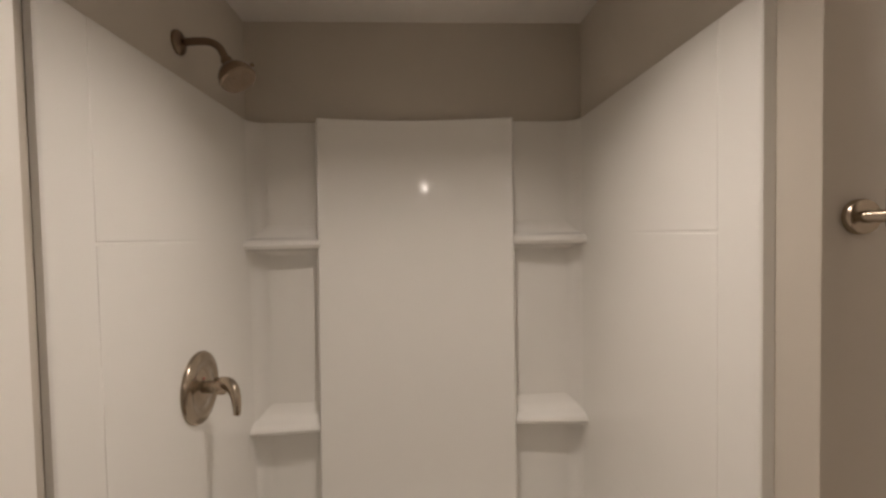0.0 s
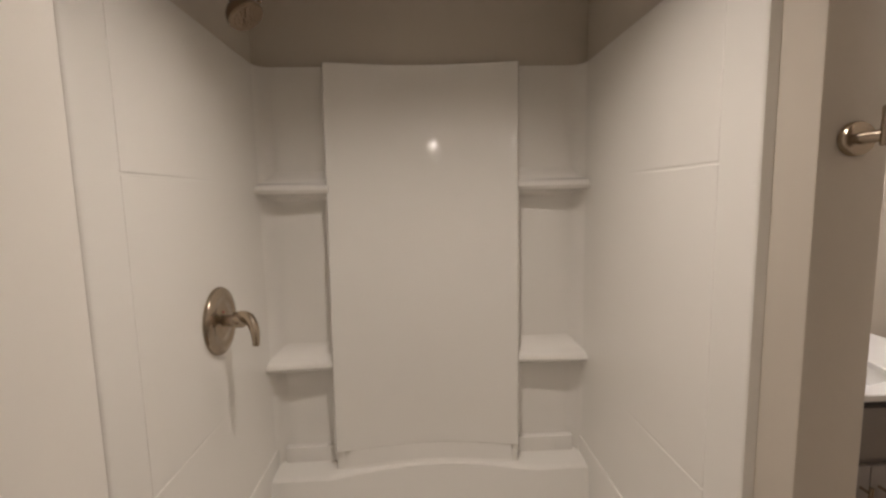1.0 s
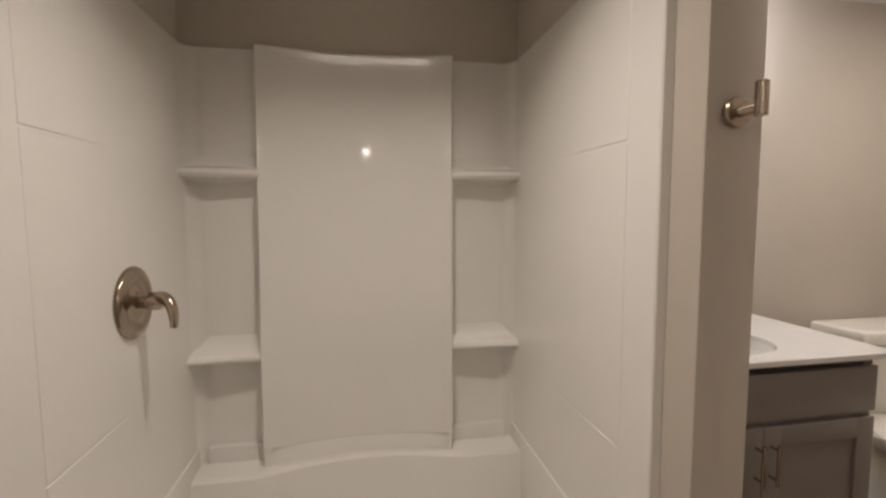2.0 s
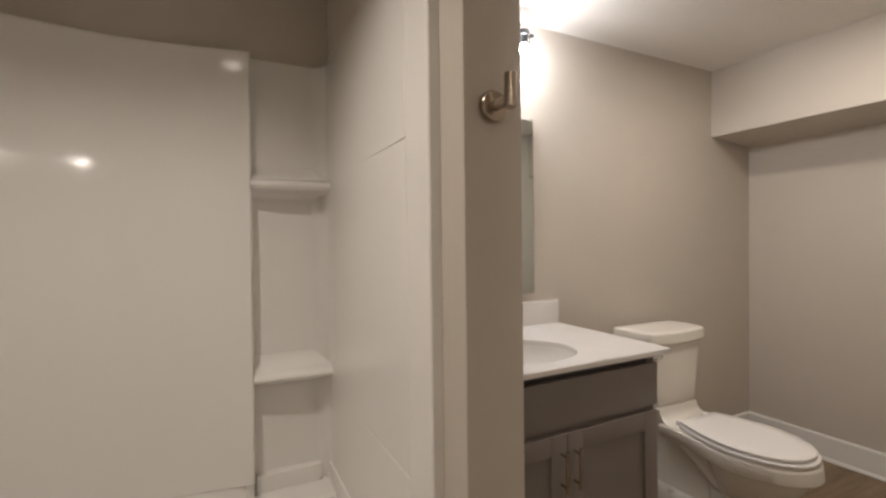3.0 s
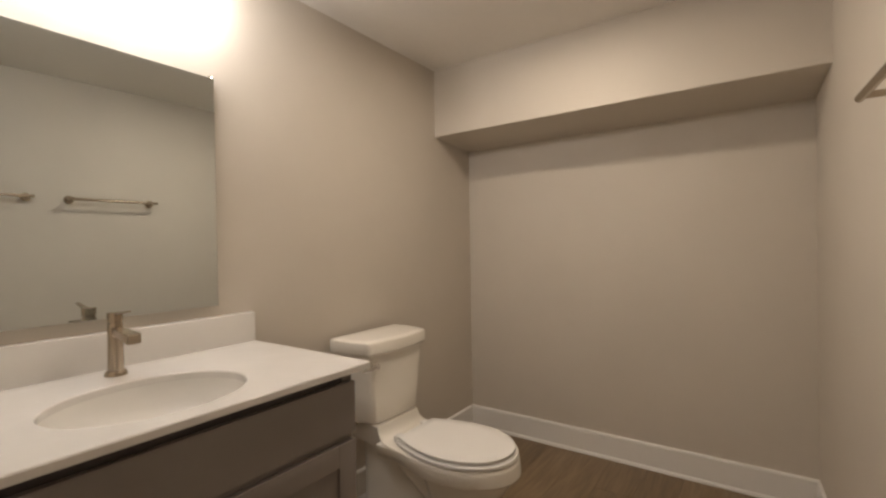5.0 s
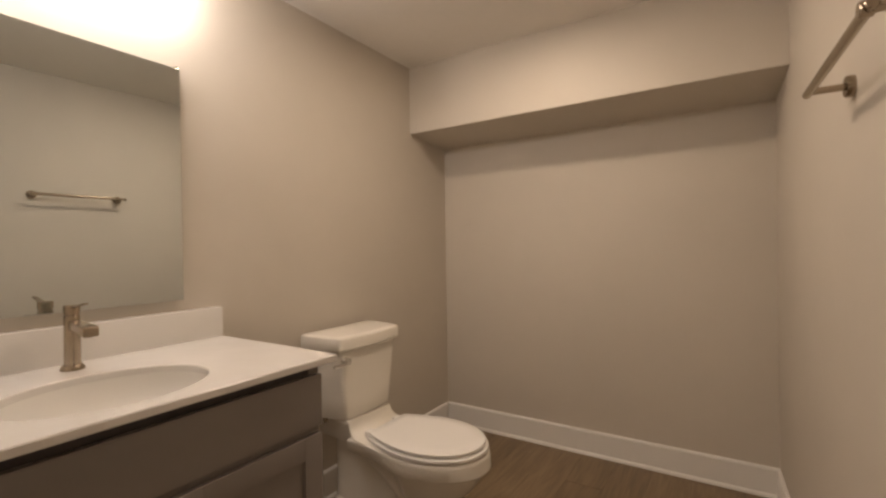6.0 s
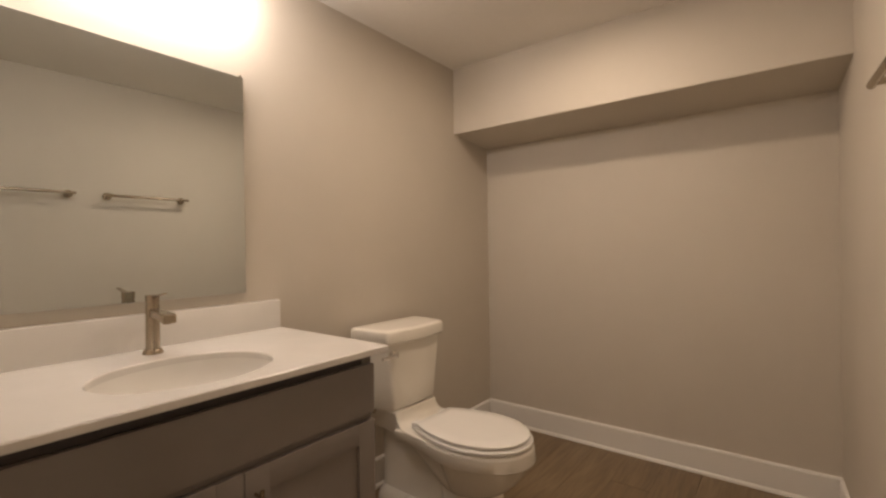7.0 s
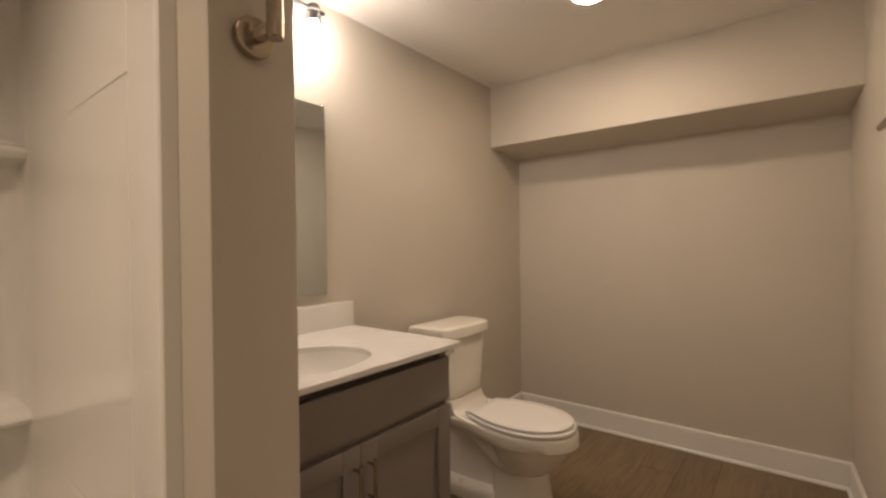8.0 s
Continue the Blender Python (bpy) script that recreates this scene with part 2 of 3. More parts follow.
def surround_side(sign, inner, low):
    """Side wall with the rounded front edge, moulded lines and the coved back corner up to the middle panel."""
    rad = 0.055
    prof = []
    wall = PART_X0 + 0.004 if sign > 0 else X_WEST + 0.002
    # front edge, rolled to the drywall
    prof += [(wall, SUR_F - 0.004), (inner + sign * 0.012, SUR_F - 0.0035), (inner + sign * 0.0035, SUR_F - 0.003), (inner + sign * 0.001, SUR_F), (inner, SUR_F + 0.003), (inner, SUR_F + 0.012)]
    for y in (0.70, 0.7400, 0.7412, 0.745, 0.7488, 0.7500, 0.78, 0.81, 0.84, 0.87, 0.90, 0.93, 0.96, 0.99, 1.02, 1.05, 1.08, 1.11, 1.14, 1.17, 1.20, 1.30, 1.40, SUR_N - rad):
        prof.append((inner, y))
    for k in range(1, 9):
        a = math.pi / 2 * k / 8
        prof.append((inner - sign * rad * (1 - math.cos(a)), SUR_N - rad + rad * math.sin(a)))
    prof += [(sign * 0.44, SUR_N), (sign * 0.33, SUR_N)]
    zs = [0.10, 0.30, 0.43]
    for line in (low, 1.463):
        zs += [line - 0.05, line - 0.0056, line - 0.0043, line - 0.0030, line, line + 0.0030, line + 0.0043, line + 0.0056, line + 0.05]
    zs += [1.0, 1.2, 1.7, SUR_TOP - 0.008, SUR_TOP - 0.002, SUR_TOP]
    loops = []
    for z in sorted(zs):
        roll = 0.0 if z < SUR_TOP - 0.004 else (0.003 if z < SUR_TOP - 0.001 else 0.008)
        lp = []
        for i, (x, y) in enumerate(prof):
            dx = sign * (side_groove(y, z, low) if abs(x - inner) < 1e-6 else 0.0)
            lp.append((x + dx + (sign * roll if y < SUR_N - 0.001 and i > 0 else 0), y + (roll if y > SUR_N - 0.02 else 0), z))
        loops.append(lp)
    # top flange back to the wall
    last = loops[-1]
    loops.append([(wall if y < 1.45 else x + sign * 0.01, y if y < 1.45 else Y_NORTH - 0.001, SUR_TOP + 0.0006) for x, y, z in last])
    return rings(bmesh.new(), loops, cap=False, closed=False)


shower = thing("shower_surround", (0, 1.1, 0), "glossy white moulded acrylic shower surround with corner shelves", "shower")
part("side_wall", surround_side(-1, SUR_W, 0.79), ACRYLIC, shower)
part("side_wall", surround_side(1, SUR_E, 0.747), ACRYLIC, shower)


def bow(x, edge, depth, x0=-0.360, x1=0.337):
    """Hollow curve of the middle panel: y at x."""
    u = (2 * x - x0 - x1) / (x1 - x0)
    return edge + depth * (0.74 * (1 - u * u) + 0.13 * (1 + math.cos(math.pi * u)))


def middle_panel():
    x0, x1, n = -0.360, 0.337, 28
    bm = bmesh.new()
    loops = []
    for z, inset in ((0.4595, 0.006), (0.4605, 0.002), (0.462, 0.0), (0.470, 0), (0.70, 0), (1.0, 0), (1.3, 0), (1.6, 0), (1.870, 0), (1.875, 0), (1.8815, 0.002), (1.884, 0.008)):
        u = (z - 0.4595) / (1.884 - 0.4595)
        edge, shrink = 1.447 + 0.040 * u + inset, 0.012 * (1 - u)
        a, b = x0 - 0.8 * shrink, x1 - shrink
        lp = [(a + 0.004, SUR_N + 0.004, z), (a - 0.002, edge + 0.022, z), (a, edge + 0.007, z), (a + 0.005, edge + 0.0015, z)]
        for k in range(n + 1):
            x = a + 0.012 + (b - a - 0.024) * k / n
            lp.append((x, bow(x, edge, 0.045, a, b), z))
        lp += [(b - 0.005, edge + 0.0015, z), (b, edge + 0.007, z), (b + 0.002, edge + 0.022, z), (b - 0.004, SUR_N + 0.004, z)]
        loops.append(lp)
    loops.append([(x, max(y, 1.544), 1.8845) for x, y, z in loops[-1]])
    return rings(bm, loops, cap=False, closed=False)


part("middle_panel", middle_panel(), ACRYLIC, shower, "tall hollow-curved middle panel")


def corner_shelf(sign, z):
    """Moulded shelf between the middle panel and a side wall: coved top, straight rounded lip, underside sloping back."""
    xw, xp = (SUR_W - 0.004, -0.352) if sign < 0 else (SUR_E + 0.004, 0.328)
    bm = bmesh.new()
    loops = []
    for k in range(13):
        u = k / 12
        x = xw + (xp - xw) * u
        f = 1.463 - 0.022 * (1 - u)
        lp = [(x, SUR_N + 0.003, z + 0.062), (x, SUR_N - 0.003, z + 0.044), (x, SUR_N - 0.012, z + 0.027), (x, SUR_N - 0.026, z + 0.014), (x, SUR_N - 0.044, z + 0.008),
              (x, f + 0.030, z + 0.005), (x, f + 0.020, z + 0.0025), (x, f + 0.010, z - 0.002), (x, f + 0.003, z - 0.009), (x, f, z - 0.016),
              (x, f + 0.002, z - 0.022), (x, f + 0.006, z - 0.027), (x, f + 0.013, z - 0.030), (x, SUR_N - 0.03, z - 0.036), (x, SUR_N - 0.008, z - 0.044), (x, SUR_N + 0.003, z - 0.058)]
        loops.append(lp)
    return rings(bm, loops)


for sx in (-1, 1):
    for z in (1.457, 0.808):
        part("corner_shelf", corner_shelf(sx, z), ACRYLIC, shower)


def ledge():
    """Base ledge along the back, its front edge hollow in the middle."""
    n = 40
    bm = bmesh.new()
    def front(x):
        if -0.33 < x < 0.32:
            return 1.418 + 0.056 * math.cos((x + 0.005) / 0.325 * math.pi / 2) ** 0.9
        return 1.418 - 0.014 * min(1, (abs(x + 0.005) - 0.325) / 0.06)
    loops = []
    for k in range(n + 1):
        x = SUR_W + (SUR_E - SUR_W) * k / n
        f = front(x)
        loops.append([(x, SUR_N + 0.002, 0.394), (x, f + 0.03, 0.387), (x, f + 0.012, 0.385), (x, f + 0.003, 0.379), (x, f, 0.369),
                      (x, f - 0.012, 0.28), (x, f - 0.03, 0.14), (x, f - 0.10, 0.09), (x, SUR_N + 0.002, 0.08)])
    return rings(bm, loops)


part("base_ledge", ledge(), ACRYLIC, shower)


def upstand():
    """Low strip that follows the middle panel's foot, set in at both ends."""
    n, bm, loops = 28, bmesh.new(), []
    a, b = -0.350, 0.312
    for k in range(n + 1):
        x = a + (b - a) * k / n
        e = 0.014 * max(0.0, 1 - 3.0 * k / n, 3.0 * k / n - 2) ** 6
        y = bow(x, 1.4478, 0.045, -0.370, 0.325) + e
        t = 0.4594 - 0.5 * e
        loops.append([(x, SUR_N, 0.380), (x, y - 0.010, 0.382), (x, y - 0.003, 0.390), (x, y, 0.400), (x, y, t - 0.004), (x, y + 0.003, t), (x, SUR_N, t)])
    rings(bm, loops)
    box(bm, -0.367, -0.340, 1.460, SUR_N, 0.380, 0.4590, 0.002)
    box(bm, 0.300, 0.324, 1.460, SUR_N, 0.380, 0.4590, 0.002)
    return bm


part("panel_lip", upstand(), ACRYLIC, shower)
for x0, x1 in ((SUR_W + 0.03, -0.352), (0.335, SUR_E - 0.03)):
    part("niche_lip", box(bmesh.new(), x0, x1, 1.512, SUR_N + 0.004, 0.38, 0.452, 0.003), ACRYLIC, shower)

for a, b in ((SUR_W - 0.004, SUR_W + 0.0055), (SUR_E - 0.0055, SUR_E + 0.004)):
    part("side_lip", box(bmesh.new(), a, b, SUR_F + 0.02, 1.516, 0.06, 0.455, 0.003), ACRYLIC, shower)
bm = bmesh.new()
box(bm, SUR_W - 0.012, SUR_E + 0.016, SUR_F - 0.01, 1.50, 0.004, 0.05, 0.01)
box(bm, SUR_W - 0.012, SUR_E + 0.016, SUR_F - 0.012, SUR_F + 0.085, 0.004, 0.13, 0.016, 3)
part("base_pan", bm, ACRYLIC, shower)
part("drain", lathe(bmesh.new(), (-0.01, 1.05, 0.049), (0, 0, 1), ((0, 0.05), (0.004, 0.05), (0.006, 0.044), (0.006, 0.002)), 24), CHROME, shower, "round chrome drain cover")


def shower_head():
    o = thing("overhead_shower", (X_WEST, 1.095, 1.975), "aged bronze-nickel overhead shower on a bent wall arm", "shower")
    y = 1.095
    part("flange", lathe(bmesh.new(), (X_WEST, y, 1.975), (1, 0, 0), ((0, 0.031), (0.006, 0.031), (0.011, 0.027), (0.015, 0.016), (0.017, 0.011), (0.017, 0.002))), BRONZE, o)
    arm = [(X_WEST + 0.005, y, 1.975), (X_WEST + 0.045, y, 1.978)]
    for k in range(9):
        a = radians(50) * k / 8
        arm.append((X_WEST + 0.065 + 0.062 * math.sin(a), y - 0.001 * k, 1.978 - 0.062 * (1 - math.cos(a))))
    arm.append((arm[-1][0] + 0.014, arm[-1][1] - 0.001, arm[-1][2] - 0.030))
    part("arm", tube(bmesh.new(), arm, 0.0095), BRONZE, o)
    tip, d = Vector(arm[-1]), Vector((0.52, -0.17, -0.84)).normalized()
    part("swivel", lathe(bmesh.new(), tip - d * 0.006, d, ((0, 0.012), (0.004, 0.0145), (0.018, 0.0145), (0.022, 0.012), (0.03, 0.011)), 24), BRONZE, o)
    head = part("head", lathe(bmesh.new(), tip + d * 0.014, d, ((0, 0.014), (0.006, 0.023), (0.016, 0.034), (0.028, 0.043), (0.040, 0.0470), (0.050, 0.0470), (0.054, 0.043), (0.053, 0.003))), BRONZE, o)
    side = Vector((0.8, 0.0, 0.6)).normalized()
    part("lever", tube(bmesh.new(), [tip + d * 0.055 + side * 0.040, tip + d * 0.053 + side * 0.054], 0.0055, 12), BRONZE, head)
    bm = bmesh.new()
    u, v = d.orthogonal().normalized(), d.cross(d.orthogonal().normalized())
    for ring, count in ((0.011, 6), (0.022, 11), (0.033, 16)):
        for k in range(count):
            a = 2 * math.pi * k / count
            c = tip + d * 0.0695 + ring * (math.cos(a) * u + math.sin(a) * v)
            bmesh.ops.create_icosphere(bm, subdivisions=1, radius=0.0022, matrix=Matrix.Translation(c))
    part("nozzles", bm, BRONZE, head, kind="stuff")
    return o


shower_head()


def shower_valve():
    y, z, x = 1.106, 1.072, SUR_W
    o = thing("shower_valve", (x, y, z), "round brushed nickel shower valve with a curved lever handle", "shower valve")
    part("escutcheon", lathe(bmesh.new(), (x, y, z), (1, 0, 0), ((0, 0.096), (0.004, 0.0965), (0.010, 0.093), (0.015, 0.080), (0.0165, 0.068), (0.0145, 0.064), (0.0150, 0.050), (0.021, 0.040), (0.024, 0.030), (0.024, 0.003)), 56), NICKEL, o)
    part("hub", lathe(bmesh.new(), (x + 0.022, y, z), (1, 0, 0), ((0, 0.017), (0.022, 0.016), (0.026, 0.021), (0.044, 0.021), (0.050, 0.017), (0.051, 0.003)), 28), NICKEL, o)
    pts, rad = [], []
    for k in range(13):
        a = radians(96) * k / 12
        pts.append((x + 0.055 + 0.060 * math.sin(a), y - 0.010 - 0.030 * math.sin(a) ** 2 - 0.004 * k / 12, z + 0.006 - 0.050 * (1 - math.cos(a)) + 0.014 * math.sin(2 * a)))
        rad.append(0.0220 - 0.0122 * (k / 12) ** 0.8)
    pts.append((pts[-1][0] - 0.001, pts[-1][1], pts[-1][2] - 0.008))
    rad.append(0.0090)
    part("lever", tube(bmesh.new(), pts, rad, 18), NICKEL, o)
    part("temperature_mark", lathe(bmesh.new(), (x + 0.0225, y - 0.020, z + 0.030), (1, 0, 0), ((0, 0.0035), (0.0022, 0.0035), (0.0023, 0.0005)), 12),
         material("red_mark", (0.35, 0.05, 0.04), 0.4), o, "small red mark")


shower_valve()


def robe_hook():
    x, z, y = 0.668, 1.483, PART_Y
    o = thing("robe_hook", (x, y, z), "brushed nickel robe hook with a round rosette", "hook")
    part("rosette", lathe(bmesh.new(), (x, y, z), (0, -1, 0), ((0, 0.0275), (0.009, 0.0275), (0.012, 0.026), (0.013, 0.023), (0.013, 0.002)), 40), NICKEL, o)
    part("post", lathe(bmesh.new(), (x, y - 0.010, z), (0, -1, 0), ((0, 0.011), (0.003, 0.0095), (0.040, 0.0095), (0.043, 0.008)), 24), NICKEL, o)
    part("peg", lathe(bmesh.new(), (x, y - 0.056, z - 0.016), (0, 0, 1), ((0, 0.0095), (0.0015, 0.0108), (0.057, 0.0108), (0.0585, 0.0095), (0.0586, 0.001)), 28), NICKEL, o)


robe_hook()


# ---- entry door ----
def entry_door():
    x0, x1, y0, y1 = -0.461, -0.426, -0.440, 0.391
    o = thing("entry_door", (x0, y0, 0), "white painted panel door standing open beside the shower", "door", kind="structure")
    o.name = "door_1"
    bm = bmesh.new()
    box(bm, x0, x1, y0, y1, 0.012, 2.03, 0.0025)
    part("leaf", bm, DOOR_PAINT, o)
    for z in (0.25, 1.05, 1.85):
        part("hinge", tube(bmesh.new(), [(x1 + 0.004, y0 - 0.002, z - 0.045), (x1 + 0.004, y0 - 0.002, z + 0.045)], 0.006, 12), NICKEL, o, "brushed nickel hinge")


entry_door()


# ---- vanity ----
VX0, VX1, VFRONT = 0.746, 1.632, 0.958
CT_X1, CT_FRONT, CT_Z = 1.668, 0.929, 0.858
SINK = (1.172, 1.158, 0.211, 0.172)


def shaker_door(name, x0, x1, z0, z1, y, parent):
    """Frame-and-panel door; y is its front face."""
    rail = 0.064
    d = part(name, box(bmesh.new(), x0 + rail - 0.004, x1 - rail + 0.004, y + 0.010, y + 0.016, z0 + rail - 0.004, z1 - rail + 0.004), CABINET, parent, smooth=False)
    for a, b in ((x0, x0 + rail), (x1 - rail, x1)):
        part("stile", box(bmesh.new(), a, b, y, y + 0.019, z0, z1, 0.0016), CABINET, d)
    for a, b in ((z0, z0 + rail), (z1 - rail, z1)):
        part("rail", box(bmesh.new(), x0 + rail, x1 - rail, y + 0.0006, y + 0.019, a, b, 0.0016), CABINET, d)
    return d


def bar_pull(x, y, z0, z1, parent):
    bm = bmesh.new()
    tube(bm, [(x, y - 0.030, z0 - 0.018), (x, y - 0.030, z1 + 0.018)], 0.0055, 16)
    for z in (z0, z1):
        tube(bm, [(x, y - 0.030, z), (x, y + 0.0005, z)], 0.0042, 12)
    part("handle", bm, NICKEL, parent, "brushed nickel bar pull")


def vanity_cabinet():
    o = thing("vanity_cabinet", (1.2, 1.25, 0), "grey painted shaker vanity cabinet with two doors", "cabinet")
    bm = bmesh.new()
    yb = VFRONT + 0.020
    box(bm, VX0, VX0 + 0.018, yb + 0.018, Y_NORTH - 0.002, 0.0, 0.836)
    box(bm, VX1 - 0.018, VX1, yb + 0.018, Y_NORTH - 0.002, 0.0, 0.836, 0.001)
    box(bm, VX0 + 0.018, VX1 - 0.018, yb + 0.018, Y_NORTH - 0.002, 0.10, 0.118)
    box(bm, VX0 + 0.018, VX1 - 0.018, Y_NORTH - 0.012, Y_NORTH - 0.002, 0.118, 0.836)
    part("carcass", bm, CABINET, o, smooth=False)
    part("toe_kick", box(bmesh.new(), VX0 + 0.018, VX1 - 0.018, 1.03, 1.045, 0.0, 0.10), CAB_SHADE, o, smooth=False)
    ff = bmesh.new()
    box(ff, VX0, VX0 + 0.035, yb, yb + 0.018, 0.10, 0.836)
    box(ff, VX1 - 0.035, VX1, yb, yb + 0.018, 0.10, 0.836)
    box(ff, VX0 + 0.035, VX1 - 0.035, yb, yb + 0.018, 0.615, 0.665)
    box(ff, VX0 + 0.035, VX1 - 0.035, yb, yb + 0.018, 0.10, 0.14)
    part("face_frame", ff, CABINET, o, smooth=False)
    # Rail coloured dark in place of the shade under the overhanging top.
    part("top_rail", box(bmesh.new(), VX0 + 0.035, VX1 - 0.035, yb + 0.002, yb + 0.018, 0.770, 0.8365), CAB_SHADE, o, "recessed rail under the top, coloured dark for shade", smooth=False)
    part("false_drawer_front", box(bmesh.new(), VX0 + 0.012, VX1 - 0.004, VFRONT, VFRONT + 0.019, 0.657, 0.806, 0.002), CABINET, o)
    mid = 1.209
    left = shaker_door("door", VX0 + 0.012, mid - 0.0015, 0.112, 0.635, VFRONT, o)
    right = shaker_door("door", mid + 0.0015, VX1 - 0.004, 0.112, 0.635, VFRONT, o)
    bar_pull(mid - 0.027, VFRONT, 0.478, 0.574, left)
    bar_pull(mid + 0.027, VFRONT, 0.478, 0.574, right)


vanity_cabinet()


def ellipse(cx, cy, a, b, z, n=64, power=2.0):
    return [(cx + a * math.copysign(abs(math.cos(t)) ** (2 / power), math.cos(t)), cy + b * math.copysign(abs(math.sin(t)) ** (2 / power), math.sin(t)), z)
            for t in (2 * math.pi * k / n for k in range(n))]


def countertop():
    o = thing("countertop", (1.2, 1.24, 0.835), "white quartz vanity top with oval cutout and backsplash", "countertop")
    sx, sy, sa, sb = SINK
    x0, x1, y0, y1, z0, z1 = PART_X1 + 0.002, CT_X1, CT_FRONT, Y_NORTH - 0.002, 0.838, CT_Z
    n = 64
    def edge(inset, z):
        pts = []
        for k in range(n):
            t = 2 * math.pi * k / n
            c, s = math.cos(t), math.sin(t)
            ax0, ax1, ay0, ay1 = x0 + inset, x1 - inset, y0 + inset, y1 - inset
            f = min((ax1 - sx) / c if c > 1e-9 else 1e9, (ax0 - sx) / c if c < -1e-9 else 1e9,
                    (ay1 - sy) / s if s > 1e-9 else 1e9, (ay0 - sy) / s if s < -1e-9 else 1e9)
            pts.append([sx + f * c, sy + f * s, z])
        for cx, cy in ((ax0, ay0), (ax1, ay0), (ax0, ay1), (ax1, ay1)):
            near = min(pts, key=lambda p: (p[0] - cx) ** 2 + (p[1] - cy) ** 2)
            inward = Vector((sx - cx, sy - cy, 0)).normalized() * 0.003
            near[0], near[1] = cx + inward.x, cy + inward.y
        return pts
    loops = [ellipse(sx, sy, sa, sb, z0), ellipse(sx, sy, sa, sb, z1 - 0.003), ellipse(sx, sy, sa + 0.0025, sb + 0.0025, z1),
             edge(0.003, z1), edge(0.0, z1 - 0.003), edge(0.0, z0 + 0.002), edge(0.002, z0), ellipse(sx, sy, sa, sb, z0)]
    bm = rings(bmesh.new(), loops, cap=False)
    bmesh.ops.remove_doubles(bm, verts=bm.verts[:], dist=0.00005)
    top = part("slab", bm, QUARTZ, o)
    top.data.set_sharp_from_angle(angle=radians(25))
    part("backsplash", box(bmesh.new(), x0, x1 - 0.004, Y_NORTH - 0.034, Y_NORTH - 0.001, CT_Z, 0.965, 0.002), QUARTZ, o)
    return o


countertop()

sx, sy, sa, sb = SINK
bm = rings(bmesh.new(), [ellipse(sx, sy, sa + 0.004, sb + 0.004, 0.8375), ellipse(sx, sy, sa + 0.0025, sb + 0.0025, 0.8372), ellipse(sx, sy, sa + 0.001, sb + 0.001, 0.815),
                        ellipse(sx, sy, sa - 0.006, sb - 0.006, 0.785), ellipse(sx, sy, sa - 0.035, sb - 0.028, 0.742), ellipse(sx, sy, sa - 0.09, sb - 0.07, 0.716),
                        ellipse(sx, sy, 0.06, 0.05, 0.702), ellipse(sx, sy, 0.022, 0.022, 0.699), ellipse(sx, sy, 0.022, 0.022, 0.68),
                        ellipse(sx, sy, 0.06, 0.05, 0.69), ellipse(sx, sy, sa - 0.08, sb - 0.06, 0.704), ellipse(sx, sy, sa - 0.03, sb - 0.024, 0.74),
                        ellipse(sx, sy, sa + 0.0038, sb + 0.0038, 0.81), ellipse(sx, sy, sa + 0.004, sb + 0.004, 0.823)], cap=False)
sink = tagged(part("sink_basin", bm, SEAT), "white oval undermount sink basin below the quartz top", "sink")
part("drain", lathe(bmesh.new(), (sx, sy, 0.692), (0, 0, 1), ((0, 0.021), (0.008, 0.0215), (0.0095, 0.019), (0.009, 0.002)), 24), CHROME, sink, "chrome sink drain")


